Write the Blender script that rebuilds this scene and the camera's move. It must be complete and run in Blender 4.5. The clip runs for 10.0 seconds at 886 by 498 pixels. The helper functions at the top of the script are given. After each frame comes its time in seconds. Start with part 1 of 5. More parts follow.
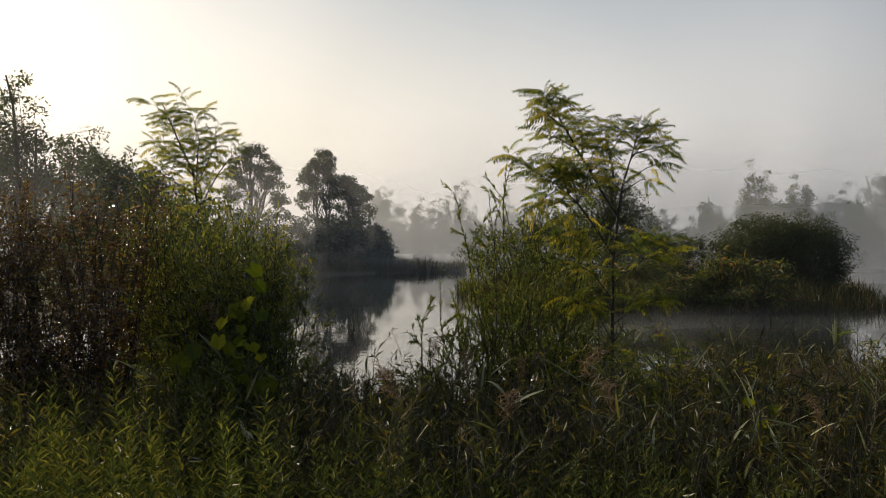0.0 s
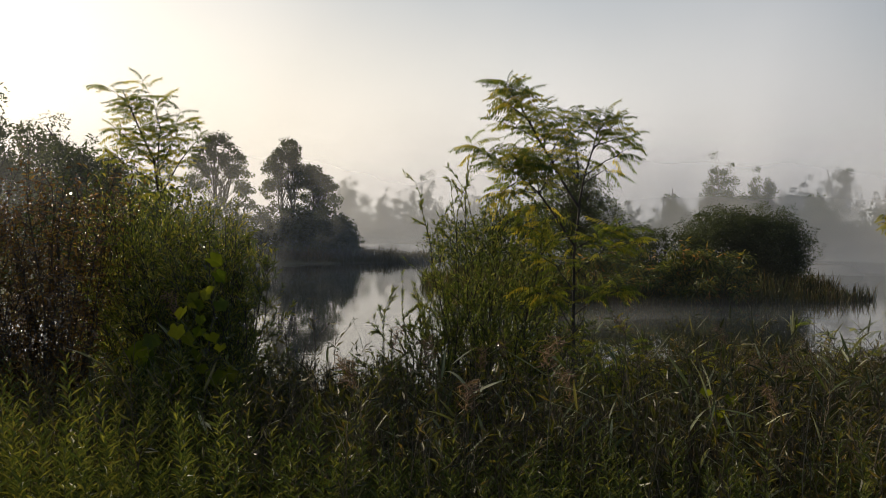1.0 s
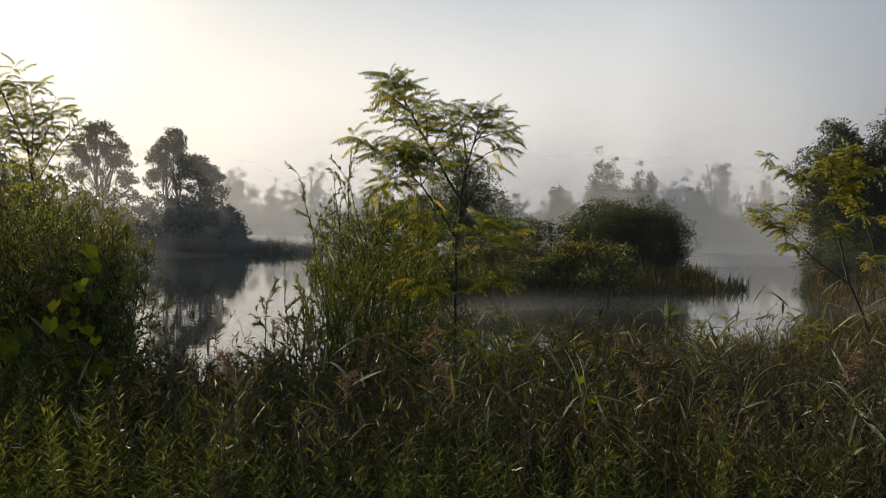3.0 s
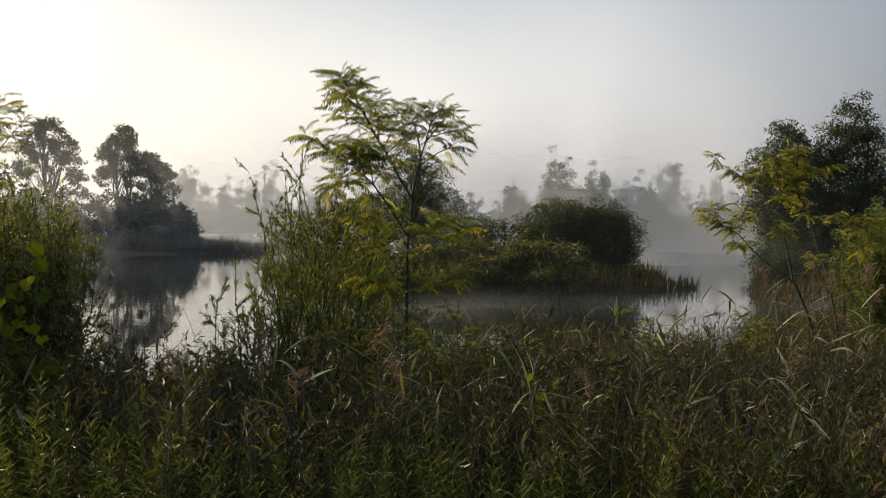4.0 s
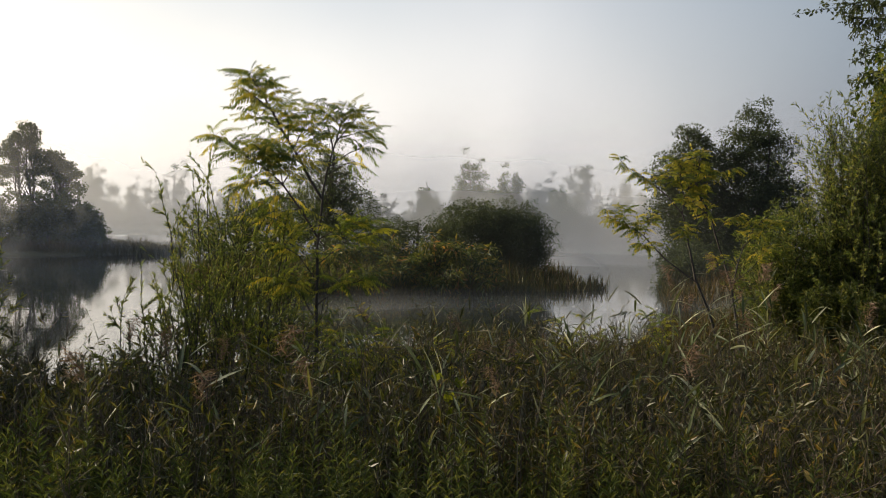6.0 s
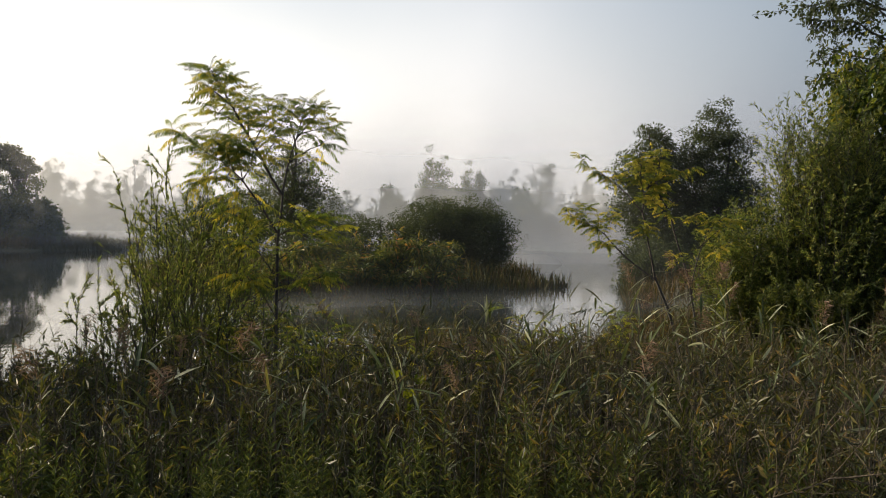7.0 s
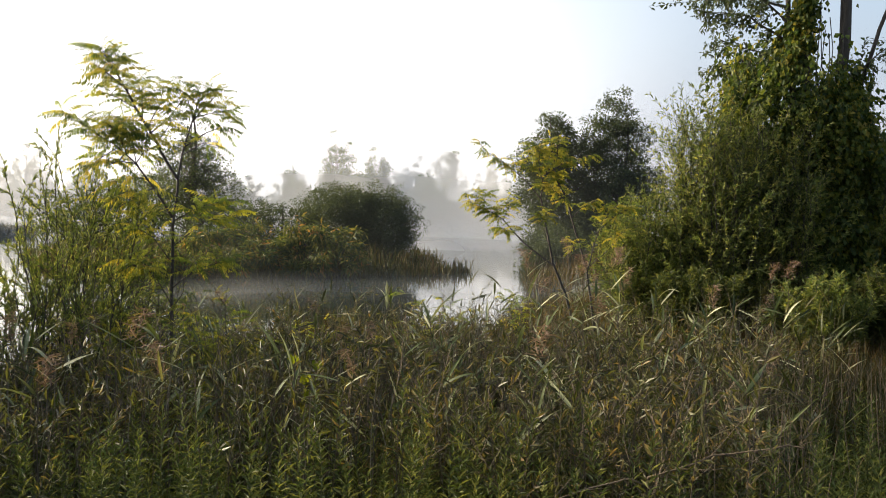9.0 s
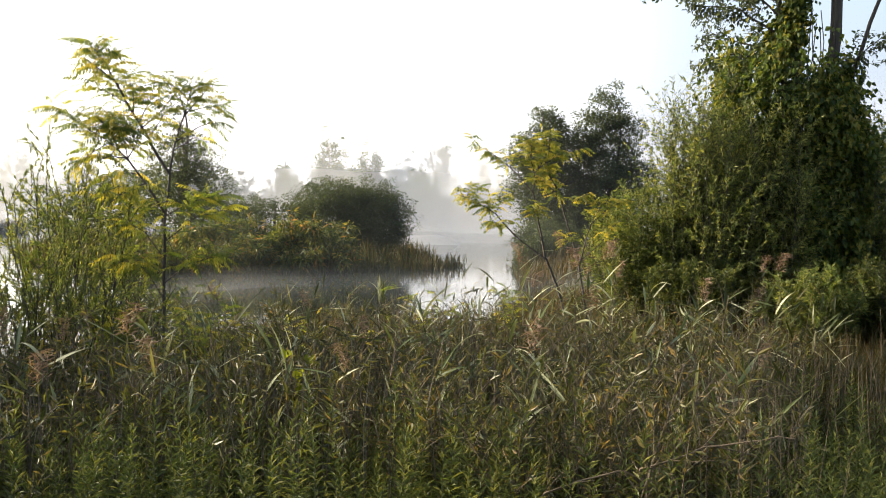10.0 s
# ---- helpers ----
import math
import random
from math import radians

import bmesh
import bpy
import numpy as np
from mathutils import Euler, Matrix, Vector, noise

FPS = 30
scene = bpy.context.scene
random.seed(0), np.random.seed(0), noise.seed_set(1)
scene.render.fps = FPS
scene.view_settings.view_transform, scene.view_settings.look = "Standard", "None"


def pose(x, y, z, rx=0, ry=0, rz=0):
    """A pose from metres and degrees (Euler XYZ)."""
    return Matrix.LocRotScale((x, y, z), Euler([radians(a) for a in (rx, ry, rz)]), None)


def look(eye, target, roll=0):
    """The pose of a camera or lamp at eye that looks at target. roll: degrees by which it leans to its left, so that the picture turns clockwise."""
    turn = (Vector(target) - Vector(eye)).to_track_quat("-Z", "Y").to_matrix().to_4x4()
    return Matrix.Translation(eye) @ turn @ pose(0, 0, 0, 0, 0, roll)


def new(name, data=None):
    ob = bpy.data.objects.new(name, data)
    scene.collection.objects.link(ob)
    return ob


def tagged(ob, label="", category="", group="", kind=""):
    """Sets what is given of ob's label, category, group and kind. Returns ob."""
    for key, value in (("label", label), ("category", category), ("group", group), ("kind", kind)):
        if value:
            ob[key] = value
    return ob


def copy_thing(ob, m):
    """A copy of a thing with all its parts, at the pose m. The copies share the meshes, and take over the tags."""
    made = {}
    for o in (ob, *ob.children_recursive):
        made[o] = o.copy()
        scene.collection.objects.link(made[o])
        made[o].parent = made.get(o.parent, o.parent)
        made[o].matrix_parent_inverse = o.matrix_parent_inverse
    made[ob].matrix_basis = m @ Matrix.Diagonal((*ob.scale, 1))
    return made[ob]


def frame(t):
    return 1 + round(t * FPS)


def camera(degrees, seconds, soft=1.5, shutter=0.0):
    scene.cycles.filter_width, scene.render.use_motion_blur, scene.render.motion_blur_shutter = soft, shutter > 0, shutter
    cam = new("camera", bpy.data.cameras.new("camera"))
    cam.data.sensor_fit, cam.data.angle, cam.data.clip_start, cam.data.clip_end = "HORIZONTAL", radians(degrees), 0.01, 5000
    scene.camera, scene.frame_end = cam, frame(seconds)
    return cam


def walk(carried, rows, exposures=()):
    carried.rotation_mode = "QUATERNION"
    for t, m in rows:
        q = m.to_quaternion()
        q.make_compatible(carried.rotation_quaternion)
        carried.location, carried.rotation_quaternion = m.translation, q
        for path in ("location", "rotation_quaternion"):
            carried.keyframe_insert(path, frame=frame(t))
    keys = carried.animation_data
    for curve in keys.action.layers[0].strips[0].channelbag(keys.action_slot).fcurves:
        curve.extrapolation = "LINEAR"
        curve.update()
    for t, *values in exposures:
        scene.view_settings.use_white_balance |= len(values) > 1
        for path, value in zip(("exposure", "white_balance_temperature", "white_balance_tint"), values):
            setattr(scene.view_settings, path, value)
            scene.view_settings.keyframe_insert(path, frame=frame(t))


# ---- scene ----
cam = camera(47.0, 10.0, 1.0)
PATH = [
    (0, (0.000, -0.000, 3.200), (0.0000, 1.9998, 3.1721), -0.21),
    (0.5, (0.018, 0.021, 3.197), (0.0418, 2.0202, 3.1559), -0.28),
    (1, (0.049, 0.016, 3.197), (0.1158, 2.0139, 3.1502), 0.10),
    (1.5, (0.070, -0.016, 3.200), (0.1858, 1.9797, 3.1510), 0.12),
    (2, (0.111, -0.018, 3.197), (0.2866, 1.9734, 3.1414), 0.13),
    (2.5, (0.125, -0.050, 3.196), (0.3562, 1.9352, 3.1362), 0.22),
    (4, (0.169, -0.128, 3.191), (0.5370, 1.8366, 3.1273), 0.45),
    (4.5, (0.177, -0.150, 3.189), (0.5907, 1.8057, 3.1262), 0.55),
    (5, (0.189, -0.167, 3.190), (0.6521, 1.7773, 3.1291), 0.53),
    (5.5, (0.196, -0.182, 3.190), (0.6963, 1.7535, 3.1296), 0.51),
    (7, (0.235, -0.190, 3.184), (0.8363, 1.7161, 3.1200), 0.93),
    (7.5, (0.254, -0.194, 3.176), (0.8988, 1.6975, 3.1059), 0.99),
    (8, (0.275, -0.204, 3.177), (0.9675, 1.6702, 3.1007), 1.11),
    (8.5, (0.284, -0.220, 3.172), (1.0223, 1.6365, 3.0909), 0.98),
    (9, (0.285, -0.240, 3.175), (1.0621, 1.6006, 3.0878), 1.18),
    (9.5, (0.290, -0.233, 3.170), (1.0764, 1.6037, 3.0765), 1.12),
    (10, (0.288, -0.250, 3.169), (1.0781, 1.5849, 3.0713), 0.98),
]
EXPOSURE = [(t, stops, 6750.0, 11.0) for t, stops in ((0.0, -0.26), (2.5, -0.06), (5.5, 0.2), (7.5, 0.48), (8.5, 0.86), (9.3, 1.42), (10.0, 1.6))]
walk(cam, [(t, look(eye, target, roll)) for t, eye, target, roll in PATH], EXPOSURE)

# ---- sky and sun ----
SUN_AZ, SUN_EL = radians(52), radians(19)  # to the left of +y, above the horizon
SUN_DIR = Vector((-math.sin(SUN_AZ) * math.cos(SUN_EL), math.cos(SUN_AZ) * math.cos(SUN_EL), math.sin(SUN_EL)))

world = bpy.data.worlds.new("misty_morning")
world.use_nodes = True
scene.world = world
wn, wl = world.node_tree.nodes, world.node_tree.links
wn.clear()


sky = wn.new("ShaderNodeTexSky")
sky.sky_type, sky.sun_disc = "NISHITA", False
sky.sun_elevation, sky.sun_rotation = SUN_EL, -SUN_AZ
sky.air_density, sky.dust_density = 1.0, 3.0
coord = wn.new("ShaderNodeTexCoord")
sep = wn.new("ShaderNodeSeparateXYZ")
wl.new(coord.outputs["Generated"], sep.inputs[0])
# mist: thick at the horizon, thinning upwards, uneven
wnoise = wn.new("ShaderNodeTexNoise")
wnoise.inputs["Scale"].default_value, wnoise.inputs["Detail"].default_value = 2.2, 4.0
wl.new(coord.outputs["Generated"], wnoise.inputs["Vector"])
dot = wn.new("ShaderNodeVectorMath")
dot.operation = "DOT_PRODUCT"
dot.inputs[1].default_value = SUN_DIR
wl.new(coord.outputs["Generated"], dot.inputs[0])
glow = wn.new("ShaderNodeValToRGB")
cr = glow.color_ramp
cr.elements[0].position, cr.elements[0].color = 0.0, (0.27, 0.285, 0.32, 1)
cr.elements[1].position, cr.elements[1].color = 1.0, (2.6, 2.45, 2.15, 1)
for pos, col in ((0.42, (0.15, 0.18, 0.24, 1)), (0.535, (0.225, 0.25, 0.30, 1)), (0.60, (0.42, 0.435, 0.47, 1)), (0.675, (0.72, 0.71, 0.715, 1)), (0.76, (0.88, 0.85, 0.825, 1)), (0.85, (1.02, 0.95, 0.85, 1)), (0.94, (1.5, 1.4, 1.22, 1))):
    e = cr.elements.new(pos)
    e.color = col
turn = wn.new("ShaderNodeMapRange")
turn.inputs["From Min"].default_value, turn.inputs["From Max"].default_value = -1.0, 1.0
wl.new(dot.outputs["Value"], turn.inputs["Value"])
wl.new(turn.outputs[0], glow.inputs[0])

veil = wn.new("ShaderNodeMapRange")
veil.interpolation_type = "SMOOTHSTEP"
veil.inputs["From Min"].default_value, veil.inputs["From Max"].default_value = 0.0, 0.34
veil.inputs["To Min"].default_value, veil.inputs["To Max"].default_value = 1.0, 0.12
lift = wn.new("ShaderNodeMath")
lift.operation = "MULTIPLY_ADD"
lift.inputs[1].default_value, lift.inputs[2].default_value = -0.16, 0.08
wl.new(wnoise.outputs["Fac"], lift.inputs[0])
tilt = wn.new("ShaderNodeMath")
tilt.operation = "ADD"
wl.new(sep.outputs["Z"], tilt.inputs[0])
wl.new(lift.outputs[0], tilt.inputs[1])
wl.new(tilt.outputs[0], veil.inputs["Value"])
bg_sky = wn.new("ShaderNodeBackground")
bg_sky.inputs["Strength"].default_value = 0.13
wl.new(sky.outputs[0], bg_sky.inputs["Color"])
bg_mist = wn.new("ShaderNodeBackground")
bg_mist.inputs["Strength"].default_value = 1.25
wl.new(glow.outputs[0], bg_mist.inputs["Color"])
wmix = wn.new("ShaderNodeMixShader")
wl.new(veil.outputs[0], wmix.inputs["Fac"])
wl.new(bg_sky.outputs[0], wmix.inputs[1])
wl.new(bg_mist.outputs[0], wmix.inputs[2])
wout = wn.new("ShaderNodeOutputWorld")
wl.new(wmix.outputs[0], wout.inputs["Surface"])

sun = new("sun", bpy.data.lights.new("sun", "SUN"))
sun.data.energy, sun.data.angle, sun.data.color = 4.2, radians(3.0), (1.0, 0.88, 0.68)
sun.matrix_world = look(tuple(SUN_DIR * 50), (0, 0, 0))


# ---- materials ----
def material(name):
    m = bpy.data.materials.new(name)
    m.use_nodes = True
    m.node_tree.nodes.clear()
    return m, m.node_tree.nodes, m.node_tree.links


def ramp(nodes, stops):
    r = nodes.new("ShaderNodeValToRGB")
    el = r.color_ramp.elements
    el[0].position, el[0].color = stops[0][0], (*stops[0][1], 1)
    el[1].position, el[1].color = stops[-1][0], (*stops[-1][1], 1)
    for p, c in stops[1:-1]:
        el.new(p).color = (*c, 1)
    return r


def leaf_material(name, stops, through_light=0.4, rough=0.55, by_object=False, patch=0.9, wet=0.0):
    """Thin leaf: coloured by leaf, mottled by a slow noise over the plant, part of the light passes through."""
    m, n, l = material(name)
    if by_object:
        pick = n.new("ShaderNodeObjectInfo").outputs["Random"]
    else:
        pick = n.new("ShaderNodeNewGeometry").outputs["Random Per Island"]
    tc = n.new("ShaderNodeTexCoord")
    slow = n.new("ShaderNodeTexNoise")
    slow.inputs["Scale"].default_value, slow.inputs["Detail"].default_value = patch, 3.0
    l.new(tc.outputs["Object"], slow.inputs["Vector"])
    add = n.new("ShaderNodeMath")
    add.operation = "MULTIPLY_ADD"
    add.inputs[1].default_value, add.inputs[2].default_value = 0.9, -0.45
    l.new(slow.outputs["Fac"], add.inputs[0])
    tot = n.new("ShaderNodeMath")
    tot.operation, tot.use_clamp = "ADD", True
    l.new(pick, tot.inputs[0])
    l.new(add.outputs[0], tot.inputs[1])
    r = ramp(n, stops)
    l.new(tot.outputs[0], r.inputs[0])
    fine = n.new("ShaderNodeTexNoise")
    fine.inputs["Scale"].default_value, fine.inputs["Detail"].default_value = 60.0, 2.0
    l.new(tc.outputs["Object"], fine.inputs["Vector"])
    hsv = n.new("ShaderNodeHueSaturation")
    val = n.new("ShaderNodeMapRange")
    val.inputs["To Min"].default_value, val.inputs["To Max"].default_value = 0.65, 1.35
    l.new(fine.outputs["Fac"], val.inputs["Value"])
    l.new(val.outputs[0], hsv.inputs["Value"])
    l.new(r.outputs[0], hsv.inputs["Color"])
    p = n.new("ShaderNodeBsdfPrincipled")
    p.inputs["Roughness"].default_value = max(rough, 0.5) - 0.2 * wet
    p.inputs["Specular IOR Level"].default_value = 0.2 + 0.38 * wet
    l.new(hsv.outputs[0], p.inputs["Base Color"])
    t = n.new("ShaderNodeBsdfTranslucent")
    warm = n.new("ShaderNodeMix")
    warm.data_type, warm.blend_type = "RGBA", "MULTIPLY"
    warm.inputs["Factor"].default_value = 1.0
    warm.inputs[7].default_value = (1.85, 1.8, 0.85, 1)
    l.new(hsv.outputs[0], warm.inputs[6])
    l.new(warm.outputs[2], t.inputs["Color"])
    mix = n.new("ShaderNodeMixShader")
    mix.inputs["Fac"].default_value = through_light
    l.new(p.outputs[0], mix.inputs[1])
    l.new(t.outputs[0], mix.inputs[2])
    o = n.new("ShaderNodeOutputMaterial")
    l.new(mix.outputs[0], o.inputs["Surface"])
    return m


def bark_material(name, dark, light, scale=18.0, rough=0.85, stretch=(1, 1, 0.18)):
    m, n, l = material(name)
    tc = n.new("ShaderNodeTexCoord")
    mp = n.new("ShaderNodeMapping")
    mp.inputs["Scale"].default_value = stretch
    l.new(tc.outputs["Object"], mp.inputs["Vector"])
    a = n.new("ShaderNodeTexNoise")
    a.inputs["Scale"].default_value, a.inputs["Detail"].default_value = scale, 6.0
    l.new(mp.outputs[0], a.inputs["Vector"])
    r = ramp(n, [(0.3, dark), (0.7, light)])
    l.new(a.outputs["Fac"], r.inputs[0])
    b = n.new("ShaderNodeBump")
    b.inputs["Strength"].default_value, b.inputs["Distance"].default_value = 0.6, 0.02
    l.new(a.outputs["Fac"], b.inputs["Height"])
    p = n.new("ShaderNodeBsdfPrincipled")
    p.inputs["Roughness"].default_value = rough
    l.new(r.outputs[0], p.inputs["Base Color"])
    l.new(b.outputs[0], p.inputs["Normal"])
    o = n.new("ShaderNodeOutputMaterial")
    l.new(p.outputs[0], o.inputs["Surface"])
    return m


def ground_material():
    m, n, l = material("damp_bank_soil_and_turf")
    tc = n.new("ShaderNodeTexCoord")
    a = n.new("ShaderNodeTexNoise")
    a.inputs["Scale"].default_value, a.inputs["Detail"].default_value = 0.35, 8.0
    b = n.new("ShaderNodeTexNoise")
    b.inputs["Scale"].default_value, b.inputs["Detail"].default_value = 14.0, 6.0
    for x in (a, b):
        l.new(tc.outputs["Object"], x.inputs["Vector"])
    r1 = ramp(n, [(0.35, (0.035, 0.045, 0.016)), (0.5, (0.055, 0.06, 0.022)), (0.68, (0.085, 0.07, 0.035))])
    r2 = ramp(n, [(0.3, (0.35, 0.35, 0.35)), (0.75, (1.3, 1.25, 1.1))])
    l.new(a.outputs["Fac"], r1.inputs[0])
    l.new(b.outputs["Fac"], r2.inputs[0])
    mx = n.new("ShaderNodeMix")
    mx.data_type, mx.blend_type = "RGBA", "MULTIPLY"
    mx.inputs["Factor"].default_value = 1.0
    l.new(r1.outputs[0], mx.inputs[6])
    l.new(r2.outputs[0], mx.inputs[7])
    bp = n.new("ShaderNodeBump")
    bp.inputs["Strength"].default_value, bp.inputs["Distance"].default_value = 1.0, 0.08
    l.new(b.outputs["Fac"], bp.inputs["Height"])
    p = n.new("ShaderNodeBsdfPrincipled")
    p.inputs["Roughness"].default_value = 0.95
    l.new(mx.outputs[2], p.inputs["Base Color"])
    l.new(bp.outputs[0], p.inputs["Normal"])
    o = n.new("ShaderNodeOutputMaterial")
    l.new(p.outputs[0], o.inputs["Surface"])
    return m


def water_material():
    m, n, l = material("still_pond_water")
    tc = n.new("ShaderNodeTexCoord")
    mp = n.new("ShaderNodeMapping")
    mp.inputs["Scale"].default_value = (0.5, 1.6, 1)
    l.new(tc.outputs["Object"], mp.inputs["Vector"])
    a = n.new("ShaderNodeTexNoise")
    a.inputs["Scale"].default_value, a.inputs["Detail"].default_value = 1.4, 3.0
    l.new(mp.outputs[0], a.inputs["Vector"])
    bp = n.new("ShaderNodeBump")
    bp.inputs["Strength"].default_value, bp.inputs["Distance"].default_value = 0.08, 0.02
    l.new(a.outputs["Fac"], bp.inputs["Height"])
    p = n.new("ShaderNodeBsdfPrincipled")
    p.inputs["Base Color"].default_value = (0.022, 0.026, 0.022, 1)
    p.inputs["Roughness"].default_value = 0.025
    p.inputs["IOR"].default_value = 1.36
    p.inputs["Specular IOR Level"].default_value = 0.5
    l.new(bp.outputs[0], p.inputs["Normal"])
    o = n.new("ShaderNodeOutputMaterial")
    l.new(p.outputs[0], o.inputs["Surface"])
    return m


def mist_material(name, density, top, a0, a1, scale=0.03, seed=0.0, fade=1.0):
    """Drifting mist: white droplets that scatter light both ways, thinning with height and in drifts."""
    m, n, l = material(name)
    tc = n.new("ShaderNodeTexCoord")
    sp = n.new("ShaderNodeSeparateXYZ")
    l.new(tc.outputs["Object"], sp.inputs[0])
    mp = n.new("ShaderNodeMapping")
    mp.inputs["Location"].default_value = (seed, seed * 0.7, seed * 1.3)
    mp.inputs["Scale"].default_value = (1, 1, 1.6)
    l.new(tc.outputs["Object"], mp.inputs["Vector"])
    a = n.new("ShaderNodeTexNoise")
    a.inputs["Scale"].default_value, a.inputs["Detail"].default_value = scale, 5.0
    l.new(mp.outputs[0], a.inputs["Vector"])
    hz = n.new("ShaderNodeMapRange")
    hz.interpolation_type = "SMOOTHSTEP"
    hz.inputs["From Min"].default_value, hz.inputs["From Max"].default_value = -0.5, top
    hz.inputs["To Min"].default_value, hz.inputs["To Max"].default_value = 1.0, 0.0
    l.new(sp.outputs["Z"], hz.inputs["Value"])
    pw = n.new("ShaderNodeMath")
    pw.operation = "POWER"
    pw.inputs[1].default_value = fade
    l.new(hz.outputs[0], pw.inputs[0])
    nz = n.new("ShaderNodeMapRange")
    nz.inputs["From Min"].default_value, nz.inputs["From Max"].default_value = 0.3, 0.7
    nz.inputs["To Min"].default_value, nz.inputs["To Max"].default_value = 0.45, 1.25
    l.new(a.outputs["Fac"], nz.inputs["Value"])
    k = n.new("ShaderNodeMath")
    k.operation = "MULTIPLY"
    l.new(pw.outputs[0], k.inputs[0])
    l.new(nz.outputs[0], k.inputs[1])
    # the bank thins out towards both its ends
    turn = n.new("ShaderNodeMath")
    turn.operation = "ARCTAN2"
    l.new(sp.outputs["X"], turn.inputs[0])
    l.new(sp.outputs["Y"], turn.inputs[1])
    ends = []
    for edge, soft in ((a0, 9.0), (a1, -9.0)):
        e = n.new("ShaderNodeMapRange")
        e.interpolation_type = "SMOOTHSTEP"
        e.inputs["From Min"].default_value, e.inputs["From Max"].default_value = radians(edge), radians(edge + soft)
        l.new(turn.outputs[0], e.inputs["Value"])
        ends.append(e)
    both = n.new("ShaderNodeMath")
    both.operation = "MULTIPLY"
    l.new(ends[0].outputs[0], both.inputs[0])
    l.new(ends[1].outputs[0], both.inputs[1])
    thin = n.new("ShaderNodeMath")
    thin.operation = "MULTIPLY"
    l.new(both.outputs[0], thin.inputs[0])
    l.new(k.outputs[0], thin.inputs[1])
    k2 = n.new("ShaderNodeMath")
    k2.operation, k2.use_clamp = "MULTIPLY", True
    k2.inputs[1].default_value = density
    l.new(thin.outputs[0], k2.inputs[0])
    d = n.new("ShaderNodeBsdfDiffuse")
    d.inputs["Color"].default_value = (0.87, 0.89, 0.92, 1)
    t = n.new("ShaderNodeBsdfTranslucent")
    t.inputs["Color"].default_value = (0.87, 0.89, 0.92, 1)
    half = n.new("ShaderNodeMixShader")
    half.inputs["Fac"].default_value = 0.5
    l.new(d.outputs[0], half.inputs[1])
    l.new(t.outputs[0], half.inputs[2])
    clear = n.new("ShaderNodeBsdfTransparent")
    mx = n.new("ShaderNodeMixShader")
    l.new(k2.outputs[0], mx.inputs["Fac"])
    l.new(clear.outputs[0], mx.inputs[1])
    l.new(half.outputs[0], mx.inputs[2])
    o = n.new("ShaderNodeOutputMaterial")
    l.new(mx.outputs[0], o.inputs["Surface"])
    return m


def dew_material():
    m, n, l = material("dew_drop")
    p = n.new("ShaderNodeBsdfPrincipled")
    p.inputs["Base Color"].default_value = (1, 1, 1, 1)
    p.inputs["Roughness"].default_value = 0.02
    p.inputs["IOR"].default_value = 1.333
    p.inputs["Transmission Weight"].default_value = 1.0
    o = n.new("ShaderNodeOutputMaterial")
    l.new(p.outputs[0], o.inputs["Surface"])
    return m


SOIL, WATER = ground_material(), water_material()
BARK_DARK = bark_material("dark_wet_bark", (0.018, 0.015, 0.012), (0.06, 0.05, 0.04))
BARK_GREY = bark_material("grey_furrowed_bark", (0.05, 0.045, 0.038), (0.17, 0.15, 0.125), 9.0)
STEM_BROWN = bark_material("dry_brown_stem", (0.04, 0.03, 0.02), (0.115, 0.085, 0.05), 30.0)
STEM_GREEN = bark_material("green_stem", (0.035, 0.05, 0.015), (0.09, 0.10, 0.035), 30.0)
LOCUST_LEAF = leaf_material("pinnate_leaf_green_to_yellow", [(0, (0.059, 0.086, 0.021)), (0.35, (0.128, 0.164, 0.031)), (0.75, (0.259, 0.250, 0.038)), (1, (0.423, 0.338, 0.048))], 0.50, 0.42, True, 0.5)
YELLOW_LEAF = leaf_material("pinnate_leaf_turning_yellow", [(0, (0.068, 0.095, 0.022)), (0.35, (0.146, 0.164, 0.032)), (0.7, (0.255, 0.234, 0.041)), (1, (0.375, 0.294, 0.045))], 0.50, 0.42, True)
WILLOW_LEAF = leaf_material("willow_leaf_grey_green", [(0, (0.049, 0.074, 0.021)), (0.6, (0.114, 0.140, 0.040)), (1, (0.227, 0.223, 0.063))], 0.35, 0.35)
BUSH_LEAF = leaf_material("bush_leaf_deep_green", [(0, (0.046, 0.068, 0.020)), (0.6, (0.118, 0.140, 0.037)), (1, (0.258, 0.231, 0.052))], 0.36, 0.35, wet=1.2)
BROWN_LEAF = leaf_material("autumn_leaf_brown", [(0.0, (0.046, 0.031, 0.019)), (0.5, (0.109, 0.066, 0.032)), (0.8, (0.167, 0.101, 0.037)), (1.0, (0.128, 0.131, 0.037))], 0.30, 0.35, wet=1.6)
IVY_LEAF = leaf_material("creeper_leaf", [(0, (0.017, 0.031, 0.007)), (0.5, (0.044, 0.068, 0.015)), (0.85, (0.102, 0.118, 0.022)), (1, (0.172, 0.149, 0.028))], 0.42, 0.42, False, 0.55)
FAR_LEAF = leaf_material("far_tree_leaf", [(0.0, (0.025, 0.038, 0.016)), (0.6, (0.05, 0.068, 0.026)), (1.0, (0.085, 0.095, 0.036))], 0.3, 0.6)
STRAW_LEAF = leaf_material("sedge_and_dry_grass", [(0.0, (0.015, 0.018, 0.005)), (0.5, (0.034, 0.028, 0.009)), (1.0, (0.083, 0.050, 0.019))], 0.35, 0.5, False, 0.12)
